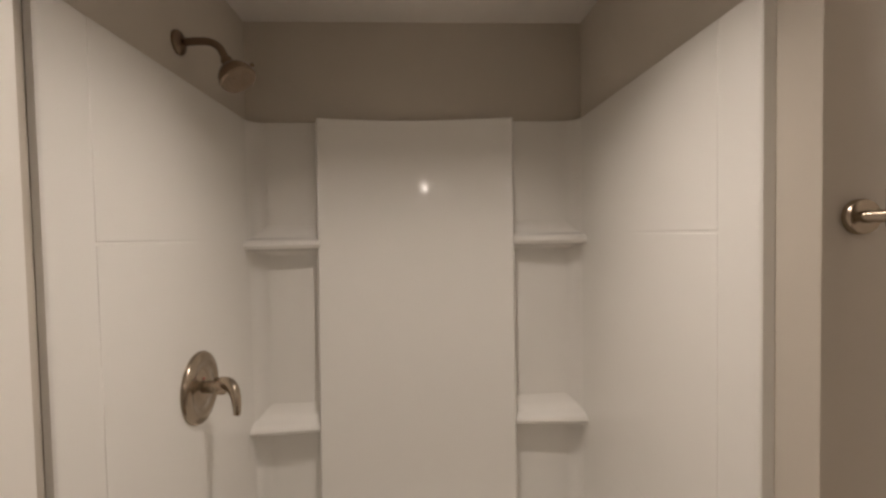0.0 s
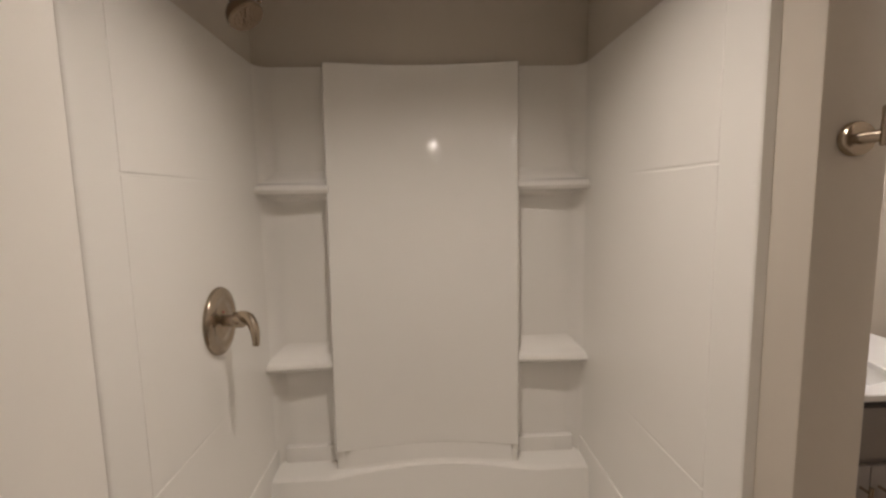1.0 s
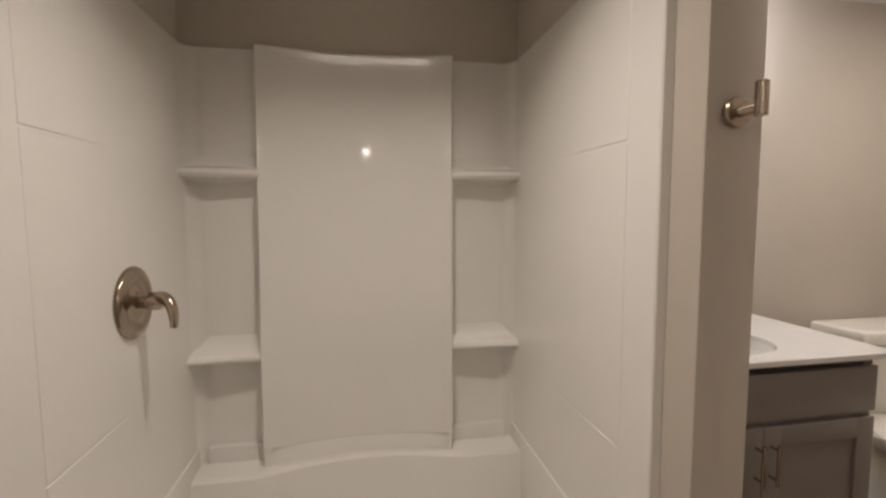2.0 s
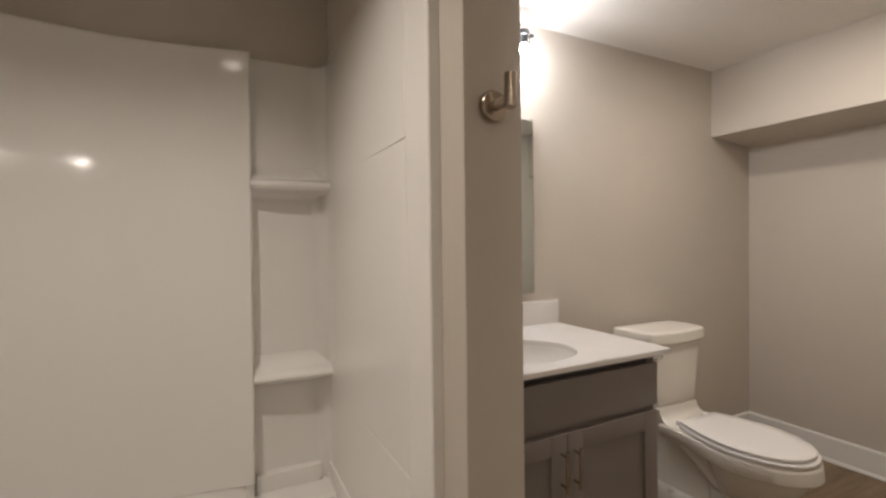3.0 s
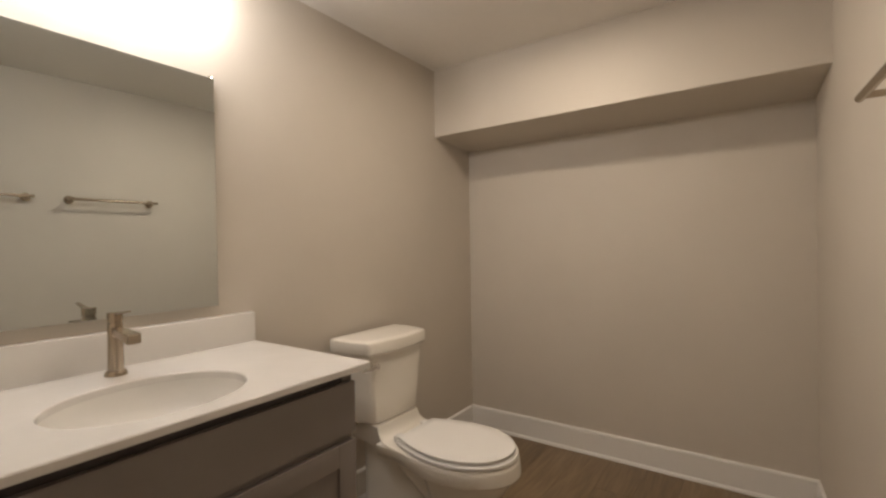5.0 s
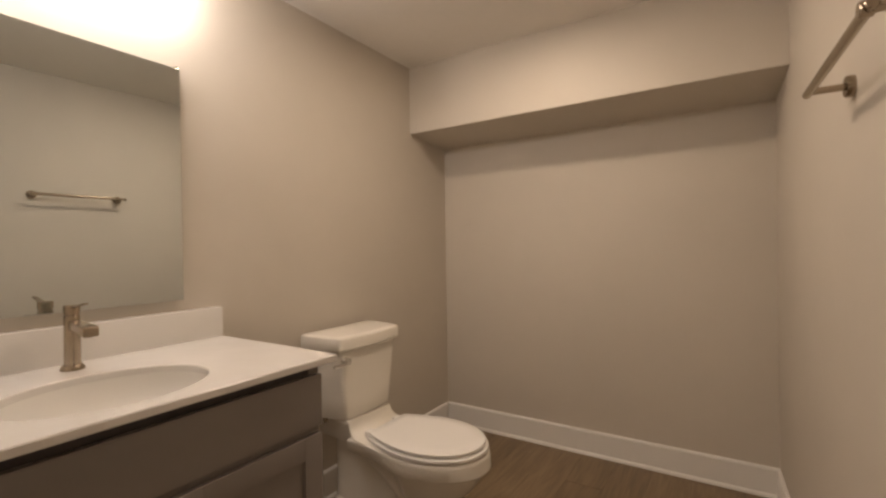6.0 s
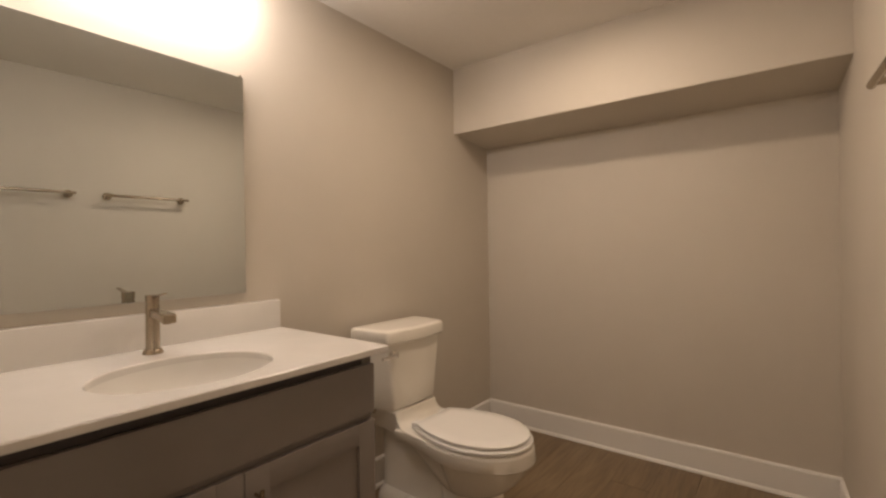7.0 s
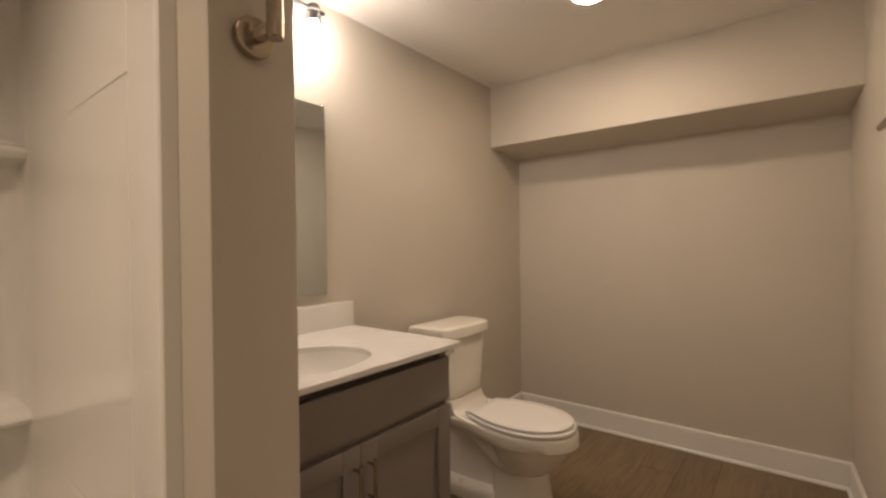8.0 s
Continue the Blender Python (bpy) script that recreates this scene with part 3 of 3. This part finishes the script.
def faucet():
    x, y, z = 1.190, 1.434, CT_Z
    o = thing("faucet", (x, y, z), "brushed nickel single-handle faucet on the vanity top", "faucet")
    part("base", lathe(bmesh.new(), (x, y, z), (0, 0, 1), ((0, 0.0275), (0.004, 0.0275), (0.010, 0.0245), (0.014, 0.0215), (0.014, 0.004))), NICKEL, o)
    part("body", lathe(bmesh.new(), (x, y, z + 0.012), (0, 0, 1), ((0, 0.0190), (0.098, 0.0182), (0.132, 0.0182), (0.1335, 0.0172), (0.1335, 0.002))), NICKEL, o)
    cap = part("handle", lathe(bmesh.new(), (x, y, z + 0.145), (0, 0, 1), ((0, 0.0150), (0.004, 0.0150), (0.0045, 0.0182), (0.026, 0.0186), (0.0275, 0.0176), (0.0275, 0.002))), NICKEL, o)
    bm = bmesh.new()
    rings(bm, [[(x - w, y + dy, z + 0.168 + dz - h), (x + w, y + dy, z + 0.168 + dz - h), (x + w, y + dy, z + 0.168 + dz + h), (x - w, y + dy, z + 0.168 + dz + h)]
               for dy, dz, w, h in ((0.004, 0.000, 0.0075, 0.0030), (-0.020, 0.001, 0.0075, 0.0030), (-0.055, 0.006, 0.0068, 0.0026), (-0.092, 0.013, 0.0060, 0.0024), (-0.095, 0.0135, 0.0045, 0.0016))])
    bmesh.ops.bevel(bm, geom=bm.edges[:], offset=0.0008, segments=1, affect="EDGES")
    part("lever", bm, NICKEL, cap)
    bm = bmesh.new()
    rings(bm, [[(x - w, y + dy, z + zc - hgt), (x + w, y + dy, z + zc - hgt), (x + w, y + dy, z + zc + hgt), (x - w, y + dy, z + zc + hgt)]
               for dy, zc, w, hgt in ((-0.010, 0.120, 0.0125, 0.013), (-0.035, 0.120, 0.0135, 0.0115), (-0.062, 0.119, 0.0160, 0.0100), (-0.090, 0.116, 0.0175, 0.0110), (-0.120, 0.112, 0.0175, 0.0135), (-0.124, 0.111, 0.0165, 0.012))])
    bmesh.ops.bevel(bm, geom=bm.edges[:], offset=0.002, segments=2, affect="EDGES")
    spout = part("spout", bm, NICKEL, o)
    part("aerator", lathe(bmesh.new(), (x, y - 0.106, z + 0.102), (0, 0, -1), ((0, 0.010), (0.006, 0.010), (0.006, 0.002)), 20), CHROME, spout)


faucet()

MIR_X0, MIR_X1, MIR_Z0, MIR_Z1, MIR_T = 0.880, 1.534, 1.003, 1.797, 0.018
mirror = thing("wall_mirror", ((MIR_X0 + MIR_X1) / 2, Y_NORTH, MIR_Z0), "frameless rectangular mirror on the wall above the vanity", "mirror")
part("backing", box(bmesh.new(), MIR_X0 + 0.004, MIR_X1 - 0.004, Y_NORTH - MIR_T + 0.005, Y_NORTH - 0.0005, MIR_Z0 + 0.004, MIR_Z1 - 0.004), MIRROR_EDGE, mirror, smooth=False)
bm = bmesh.new()
rings(bm, [[(MIR_X0 + e, y, MIR_Z0 + e), (MIR_X1 - e, y, MIR_Z0 + e), (MIR_X1 - e, y, MIR_Z1 - e), (MIR_X0 + e, y, MIR_Z1 - e)] for e, y in ((0.0, Y_NORTH - MIR_T + 0.005), (0.0, Y_NORTH - MIR_T + 0.0012), (0.0010, Y_NORTH - MIR_T))])
part("glass", bm, MIRROR, mirror, smooth=False)
part("clip", box(bmesh.new(), MIR_X1 - 0.018, MIR_X1 - 0.006, Y_NORTH - MIR_T - 0.0025, Y_NORTH - 0.001, MIR_Z1 - 0.005, MIR_Z1 + 0.006, 0.001), CHROME, mirror, "small chrome mirror clip")


def vanity_light():
    cx, zb, yb = 1.216, 2.138, 1.455
    o = thing("vanity_light", (cx, Y_NORTH, zb), "matte black three-bulb vanity light with clear glass cups, lit", "wall lamp")
    part("backplate", box(bmesh.new(), cx - 0.06, cx + 0.06, Y_NORTH - 0.022, Y_NORTH - 0.0005, zb - 0.055, zb + 0.055, 0.004), BLACK, o)
    part("arm", tube(bmesh.new(), [(cx, Y_NORTH - 0.02, zb), (cx, yb, zb)], 0.008, 14), BLACK, o)
    part("bar", tube(bmesh.new(), [(cx - 0.262, yb, zb), (cx + 0.262, yb, zb)], 0.0085, 16), BLACK, o)
    for dx in (-0.212, 0.0, 0.212):
        x = cx + dx
        part("socket", lathe(bmesh.new(), (x, yb, zb + 0.018), (0, 0, -1), ((0, 0.006), (0.002, 0.021), (0.010, 0.0255), (0.024, 0.0265), (0.027, 0.0190), (0.062, 0.0185), (0.063, 0.003)), 28), BLACK, o)
        shade = part("shade", lathe(bmesh.new(), (x, yb, zb - 0.009), (0, 0, -1), ((0, 0.0240), (0.003, 0.0285), (0.066, 0.0290), (0.068, 0.0275)), 32), GLASS, o, "clear glass cup")
        shade.visible_shadow = False
        part("bulb", lathe(bmesh.new(), (x, yb, zb - 0.0455), (0, 0, -1), ((0, 0.014), (0.006, 0.0185), (0.016, 0.0205), (0.026, 0.0190), (0.034, 0.0130), (0.037, 0.002)), 24), BULB_GLOW, o, "glowing frosted bulb")


vanity_light()


# ---- toilet ----
TX = 2.188


def egg(hw, front, back, z, cy=0.97, pf=2.15, pb=3.2, n=64, taper=0.0):
    """Outline with a round nose to the front (low y) and a squarer back."""
    pts = []
    for k in range(n):
        t = 2 * math.pi * k / n
        c, s = math.cos(t), math.sin(t)
        p = pf if s < 0 else pb
        reach = (cy - front) if s < 0 else (back - cy)
        pts.append((TX + hw * (1 - taper * max(0.0, s) ** 0.5) * math.copysign(abs(c) ** (2 / p), c), cy + reach * math.copysign(abs(s) ** (2 / p), s), z))
    return pts


def seat_outline(hw, front, back, hw_back, z, mid=0.955, n=48):
    """Seat or lid outline: round nose, sides narrowing to a straight back edge with crisp corners."""
    side = []
    for k in range(n // 4 + 1):
        u = k / (n // 4)
        side.append((hw_back + (hw - hw_back) * math.sin(math.pi / 2 * u) ** 0.9, back + (mid - back) * u))
    for k in range(1, n // 4 + 1):
        a = math.pi / 2 * k / (n // 4)
        side.append((hw * math.cos(a) ** 0.96 if k < n // 4 else 0.0, mid - (mid - front) * math.sin(a)))
    return [(TX - w, y, z) for w, y in side] + [(TX + w, y, z) for w, y in reversed(side[:-1])] + [(TX, back, z)]


def rim_outline(hw, front, back, hw_back, z, mid=0.965, n=64):
    """Bowl rim: round nose, then an ogee narrowing to the neck that carries the tank."""
    side = []
    for k in range(n // 4 + 1):
        u = k / (n // 4)
        side.append((hw_back + (hw - hw_back) * (0.5 - 0.5 * math.cos(math.pi * max(0.0, min(1.0, (u - 0.22) / 0.78)))), back + (mid - back) * u))
    for k in range(1, n // 4 + 1):
        a = math.pi / 2 * k / (n // 4)
        side.append((hw * math.cos(a) ** 0.95 if k < n // 4 else 0.0, mid - (mid - front) * math.sin(a)))
    return [(TX - w, y, z) for w, y in side] + [(TX + w, y, z) for w, y in reversed(side[:-1])] + [(TX, back, z)]


def tank_outline(cx, hw_front, hw_back, front, back, z, bulge=0.03, r=0.016):
    """Tank section: bowed front, shoulders raking out to wider sides, corners eased."""
    sh = front + 0.085
    corners = [(hw_back, back), (-hw_back, back), (-hw_back, sh), (-hw_front, front), (hw_front, front), (hw_back, sh)]
    pts = []
    for i, c in enumerate(corners):
        c, p, q = Vector(c), Vector(corners[i - 1]), Vector(corners[(i + 1) % 6])
        rr = 0.030 if i in (2, 5) else r
        a, b = c + (p - c).normalized() * rr, c + (q - c).normalized() * rr
        for k in range(6):
            u = k / 5
            pts.append((1 - u) ** 2 * a + 2 * u * (1 - u) * c + u * u * b)
        if i == 3:
            d = Vector(corners[4]) + Vector((-rr, 0))
            pts += [b.lerp(d, k / 10) for k in range(1, 10)]
    return [(cx + p.x, p.y - bulge * max(0.0, 1 - (p.x / hw_front) ** 2) * (1 if p.y < front + 0.02 else 0), z) for p in pts]


def toilet():
    o = thing("toilet", (TX, 1.15, 0), "white two-piece elongated toilet with closed lid", "toilet")
    # bowl: upright rim band, undercut, belly closing on the pedestal
    bowl = [rim_outline(0.094, 0.872, 1.12, 0.050, 0.178, 0.99), rim_outline(0.106, 0.848, 1.13, 0.052, 0.188, 0.99), rim_outline(0.124, 0.812, 1.15, 0.054, 0.212, 0.98),
            rim_outline(0.141, 0.779, 1.17, 0.056, 0.245, 0.975), rim_outline(0.154, 0.754, 1.20, 0.060, 0.282, 0.97), rim_outline(0.161, 0.740, 1.24, 0.064, 0.312),
            rim_outline(0.163, 0.736, 1.28, 0.068, 0.326), rim_outline(0.171, 0.725, 1.30, 0.100, 0.3285), rim_outline(0.181, 0.713, 1.28, 0.128, 0.331), rim_outline(0.1845, 0.709, 1.28, 0.134, 0.336),
            rim_outline(0.184, 0.713, 1.27, 0.153, 0.378), rim_outline(0.182, 0.716, 1.27, 0.152, 0.388), rim_outline(0.177, 0.722, 1.265, 0.147, 0.393), rim_outline(0.165, 0.735, 1.26, 0.130, 0.395)]
    part("bowl", rings(bmesh.new(), bowl), PORCELAIN, o)
    # neck: sweeps up from the rim to the tank's seat, with a crisp side edge
    loops = []
    for y, top, low, hw in ((1.150, 0.3930, 0.338, 0.150), (1.190, 0.3955, 0.336, 0.1535), (1.218, 0.398, 0.336, 0.152), (1.238, 0.403, 0.338, 0.148), (1.252, 0.410, 0.340, 0.143),
                            (1.262, 0.419, 0.343, 0.139), (1.270, 0.432, 0.345, 0.136), (1.275, 0.4535, 0.347, 0.1345), (1.300, 0.455, 0.350, 0.134), (1.400, 0.455, 0.356, 0.134), (1.480, 0.455, 0.360, 0.130)):
        foot = hw - 0.020
        half = [(foot - 0.020, low), (foot - 0.004, low + 0.006), (foot, low + 0.016), (hw, top - 0.007), (hw - 0.0025, top - 0.002), (hw - 0.008, top)]
        loops.append([(TX - w, y, z) for w, z in half] + [(TX + w, y, z) for w, z in reversed(half)])
    part("tank_deck", rings(bmesh.new(), loops), PORCELAIN, o)
    # pedestal column, the narrow trap housing behind it, and the foot
    part("pedestal", rings(bmesh.new(), [egg(0.112, 0.815, 1.12, 0.0, 0.95), egg(0.113, 0.814, 1.12, 0.010, 0.95), egg(0.106, 0.824, 1.11, 0.030, 0.95), egg(0.100, 0.836, 1.10, 0.09, 0.95), egg(0.097, 0.848, 1.10, 0.15, 0.95), egg(0.098, 0.853, 1.11, 0.186, 0.95), egg(0.085, 0.880, 1.10, 0.215, 0.96)]), PORCELAIN, o)
    part("trap_housing", rings(bmesh.new(), [egg(0.070, 1.02, 1.46, 0.0, 1.25), egg(0.066, 1.02, 1.46, 0.08, 1.25), egg(0.060, 1.03, 1.46, 0.16, 1.25), egg(0.064, 1.04, 1.46, 0.26, 1.25), egg(0.070, 1.05, 1.46, 0.335, 1.25), egg(0.085, 1.06, 1.46, 0.372, 1.25)]), PORCELAIN, o)
    part("foot", rings(bmesh.new(), [egg(0.116, 1.02, 1.455, 0.0, 1.26, 3.0, 4.0), egg(0.118, 1.018, 1.458, 0.010, 1.26, 3.0, 4.0), egg(0.115, 1.022, 1.455, 0.045, 1.26, 3.0, 4.0), egg(0.108, 1.03, 1.447, 0.062, 1.26, 3.0, 4.0), egg(0.092, 1.05, 1.43, 0.074, 1.26, 3.0, 4.0), egg(0.06, 1.09, 1.39, 0.080, 1.26, 3.0, 4.0)]), PORCELAIN, o)
    for sign in (-1, 1):
        pts, rad = [], []
        for k in range(15):
            u = k / 14
            pts.append((TX + sign * (0.074 + 0.006 * u - 0.044 * max(0.0, u - 0.62) ** 1.3 / 0.28), 1.190 - 0.225 * u ** 0.9, 0.318 - 0.165 * u + 0.014 * math.sin(math.pi * u)))
            rad.append(0.035 + 0.006 * math.sin(math.pi * u) - 0.006 * u * u)
        part("trapway", tube(bmesh.new(), pts, rad, 18), PORCELAIN, o)
        part("bolt_cap", lathe(bmesh.new(), (TX + sign * 0.088, 1.25, 0.064), (0, 0, 1), ((0, 0.017), (0.010, 0.0165), (0.020, 0.012), (0.024, 0.004)), 18), PORCELAIN, o)
    part("seat", rings(bmesh.new(), [seat_outline(0.176, 0.728, 1.183, 0.118, 0.3962), seat_outline(0.1815, 0.720, 1.187, 0.122, 0.3985), seat_outline(0.183, 0.718, 1.188, 0.123, 0.4035), seat_outline(0.1815, 0.720, 1.187, 0.122, 0.409), seat_outline(0.175, 0.728, 1.183, 0.118, 0.4115)]), SEAT, o)
    part("lid", rings(bmesh.new(), [seat_outline(0.168, 0.740, 1.178, 0.110, 0.4155), seat_outline(0.1735, 0.733, 1.182, 0.115, 0.4165), seat_outline(0.175, 0.731, 1.183, 0.116, 0.4210), seat_outline(0.1742, 0.732, 1.1825, 0.1155, 0.4268), seat_outline(0.1705, 0.737, 1.1795, 0.112, 0.4288), seat_outline(0.120, 0.800, 1.14, 0.080, 0.4296)]), SEAT, o)
    for sign in (-1, 1):
        part("hinge", box(bmesh.new(), TX + sign * 0.088 - 0.020, TX + sign * 0.088 + 0.020, 1.180, 1.214, 0.394, 0.4215, 0.006, 3), SEAT, o)
        part("bumper", box(bmesh.new(), TX + sign * 0.12 - 0.012, TX + sign * 0.12 + 0.012, 0.850, 0.866, 0.410, 0.417, 0.002), SEAT, o)
    tc = TX + 0.026
    tank = [tank_outline(TX + 0.002, 0.122, 0.150, 1.300, 1.478, 0.4555, 0.006), tank_outline(TX + 0.002, 0.134, 0.163, 1.290, 1.484, 0.459, 0.008), tank_outline(TX + 0.003, 0.138, 0.168, 1.286, 1.487, 0.468, 0.010),
            tank_outline(TX + 0.010, 0.150, 0.182, 1.290, 1.491, 0.56, 0.014), tank_outline(TX + 0.018, 0.164, 0.195, 1.296, 1.494, 0.66, 0.018), tank_outline(tc, 0.176, 0.205, 1.300, 1.496, 0.752, 0.020)]
    part("tank", rings(bmesh.new(), tank), PORCELAIN, o)
    lid = [tank_outline(tc, 0.184, 0.207, 1.298, 1.497, 0.7455, 0.026), tank_outline(tc, 0.190, 0.213, 1.290, 1.501, 0.748, 0.028), tank_outline(tc, 0.193, 0.216, 1.286, 1.503, 0.754, 0.029),
           tank_outline(tc, 0.193, 0.216, 1.286, 1.503, 0.793, 0.029), tank_outline(tc, 0.191, 0.214, 1.289, 1.501, 0.8005, 0.029), tank_outline(tc, 0.185, 0.208, 1.296, 1.496, 0.805, 0.028), tank_outline(tc, 0.165, 0.188, 1.32, 1.48, 0.8065, 0.024)]
    part("tank_lid", rings(bmesh.new(), lid), PORCELAIN, o)
    lx, ly, lz = TX - 0.130, 1.290, 0.703
    lev = part("flush_lever", lathe(bmesh.new(), (lx, ly + 0.012, lz), (0, -1, 0), ((0, 0.019), (0.010, 0.019), (0.014, 0.014), (0.024, 0.012), (0.030, 0.0145), (0.034, 0.008), (0.035, 0.001)), 24), CHROME, o, "chrome flush lever")
    part("grip", tube(bmesh.new(), [(lx, ly - 0.014, lz), (lx - 0.03, ly - 0.018, lz - 0.004), (lx - 0.064, ly - 0.020, lz - 0.005), (lx - 0.084, ly - 0.020, lz - 0.003)], (0.0085, 0.007, 0.0075, 0.006), 14), CHROME, lev)
    part("tank_bolt", lathe(bmesh.new(), (TX - 0.146, 1.40, 0.432), (0, 0, 1), ((0, 0.008), (0.012, 0.008), (0.012, 0.013), (0.024, 0.013)), 6), NICKEL, o, "metal tank bolt under the tank")


toilet()


def water_supply():
    x, z = TX - 0.245, 0.20
    o = thing("supply_valve", (x, Y_NORTH, z), "chrome water stop valve with a braided hose on the wall", "valve")
    part("escutcheon", lathe(bmesh.new(), (x, Y_NORTH, z), (0, -1, 0), ((0, 0.030), (0.003, 0.030), (0.008, 0.018), (0.008, 0.004)), 24), CHROME, o)
    part("valve_body", tube(bmesh.new(), [(x, Y_NORTH - 0.006, z), (x, Y_NORTH - 0.07, z)], (0.009, 0.011), 16), CHROME, o)
    part("knob", lathe(bmesh.new(), (x, Y_NORTH - 0.068, z), (0, -1, 0), ((0, 0.012), (0.004, 0.018), (0.016, 0.018), (0.018, 0.012)), 12), CHROME, o)
    hose = [(x, Y_NORTH - 0.055, z + 0.008)] + [(x + 0.10 * u, Y_NORTH - 0.055 - 0.05 * math.sin(math.pi * u), z + 0.008 + 0.24 * u) for u in (0.2, 0.4, 0.6, 0.8, 1.0)]
    part("hose", tube(bmesh.new(), hose, 0.006, 12), NICKEL, o, "braided steel hose")


water_supply()


# ---- towel bars ----
def towel_bar(x0, z, label):
    y = south(x0)
    o = thing("towel_bar", (x0, y, z), label, "towel bar", "bathroom towel bars")
    for x in (x0 + 0.018, x0 + 0.445):
        part("rosette", lathe(bmesh.new(), (x, y, z), (0, 1, 0), ((0, 0.0240), (0.012, 0.0240), (0.015, 0.0220), (0.015, 0.002)), 32), NICKEL, o)
        part("post", lathe(bmesh.new(), (x, y + 0.013, z), (0, 1, 0), ((0, 0.0080), (0.064, 0.0080)), 18), NICKEL, o)
    part("bar", lathe(bmesh.new(), (x0 - 0.004, y + 0.078, z), (1, 0, 0), ((0, 0.0075), (0.0015, 0.0090), (0.4745, 0.0090), (0.476, 0.0075), (0.4762, 0.0005)), 24), NICKEL, o)
    part("end_knob", lathe(bmesh.new(), (x0 + 0.018, y + 0.072, z), (0, 1, 0), ((0, 0.0125), (0.016, 0.0125), (0.018, 0.0105), (0.018, 0.001)), 20), NICKEL, o)
    o.rotation_euler = (0, 0, math.atan(SKEW))
    return o


towel_bar(1.606, 1.514, "brushed nickel towel bar on the greige wall")
towel_bar(0.985, 1.517, "brushed nickel towel bar nearer the opening")


def towel_ring():
    x, y, z = PART_X1, 0.838, 1.366
    o = thing("towel_ring", (x, y, z), "brushed nickel towel ring on the partition beside the vanity", "towel ring")
    part("rosette", lathe(bmesh.new(), (x, y, z), (1, 0, 0), ((0, 0.0255), (0.010, 0.0255), (0.013, 0.0235), (0.013, 0.002)), 32), NICKEL, o)
    part("post", lathe(bmesh.new(), (x + 0.011, y, z), (1, 0, 0), ((0, 0.0085), (0.026, 0.0085), (0.028, 0.007), (0.028, 0.001)), 18), NICKEL, o)
    pts = [(x + 0.028 + 0.003 * math.cos(a), y + 0.056 * math.sin(a), z - 0.052 + 0.056 * math.cos(a)) for a in (2 * math.pi * k / 48 for k in range(49))]
    part("ring", tube(bmesh.new(), pts, 0.0052, 12), NICKEL, o)


towel_ring()


# ---- ceiling lamps ----
def downlight(x, y, lens, label, rad=0.066, hood=0.0):
    o = thing("ceiling_light", (x, y, CEIL), label, "ceiling lamp", "recessed ceiling lamps")
    part("trim_ring", lathe(bmesh.new(), (x, y, CEIL + 0.002), (0, 0, -1), ((0, rad + 0.020), (0.004, rad + 0.020), (0.0085, rad + 0.015), (0.0100, rad + 0.004), (0.0060, rad + 0.0005), (0.0, rad + 0.0005)), 48), TRIM, o)
    part("lens", lathe(bmesh.new(), (x, y, CEIL), (0, 0, -1), ((0, rad), (0.0045, rad), (0.0050, rad - 0.004), (0.0050, 0.001)), 40), lens, o, "glowing diffuser lens")
    # Unseen hood, added to keep the lamp's flat rays off the upper walls.
    if hood:
        part("hood", lathe(bmesh.new(), (x, y, CEIL), (0, 0, -1), ((0.002, rad + 0.014), (hood, rad + 0.012), (hood + 0.001, rad + 0.008), (hood, rad + 0.004), (0.002, rad + 0.003)), 40), BAFFLE, o, "unseen dark baffle added to cut off the light")


downlight(2.195, 0.637, LED, "flush round white ceiling light, lit warm")
downlight(0.02, 0.70, LED_SHOWER, "round shaded ceiling light over the shower, lit", 0.050, 0.057)
downlight(-0.16, -2.20, LED_HALL, "small flush round ceiling light outside the opening, lit", 0.028)
# Two unseen fill lamps, added to send soft light in through the opening.
for lx in (-0.95, 0.95):
    downlight(lx, -1.35, LED_FILL, "unseen fill lamp added in the lobby, lit")


# ---- floor ----
ground = tagged(part("floor", box(bmesh.new(), -1.42, X_EAST + 0.12, HALL_Y - 0.12, Y_NORTH + 0.12, -0.10, -0.0045), UNDERLAY, smooth=False), "grey-brown wood-look vinyl plank floor", "floor", kind="structure")
PLANK_W, PLANK_L = 0.178, 1.22


def plank_mesh(w, l):
    bm = bmesh.new()
    e = 0.0009
    rings(bm, [[(0, 0, -0.0045), (l, 0, -0.0045), (l, w, -0.0045), (0, w, -0.0045)], [(0, 0, -0.0014), (l, 0, -0.0014), (l, w, -0.0014), (0, w, -0.0014)], [(e, e, 0), (l - e, e, 0), (l - e, w - e, 0), (e, w - e, 0)]])
    me = bpy.data.meshes.new("plank")
    bm.to_mesh(me)
    bm.free()
    me.materials.append(PLANK)
    return me


FULL = plank_mesh(PLANK_W - 0.0008, PLANK_L - 0.0008)
rng = random.Random(5)
row, y = 0, Y_SOUTH - 0.36
while y < Y_NORTH - 0.01:
    w = min(PLANK_W, Y_NORTH - y)
    x = -0.62 - rng.uniform(0.1, 1.1)
    while x < X_EAST:
        a, b = max(x, -0.617), min(x + PLANK_L, X_EAST)
        if b - a > 0.02:
            whole = abs(b - a - PLANK_L) < 1e-6 and w > PLANK_W - 1e-6
            ob = new("plank", FULL if whole else plank_mesh(w - 0.0008, b - a - 0.0008))
            ob.parent = ground
            ob.location = (a, y, 0)
        x += PLANK_L
    y += PLANK_W
    row += 1
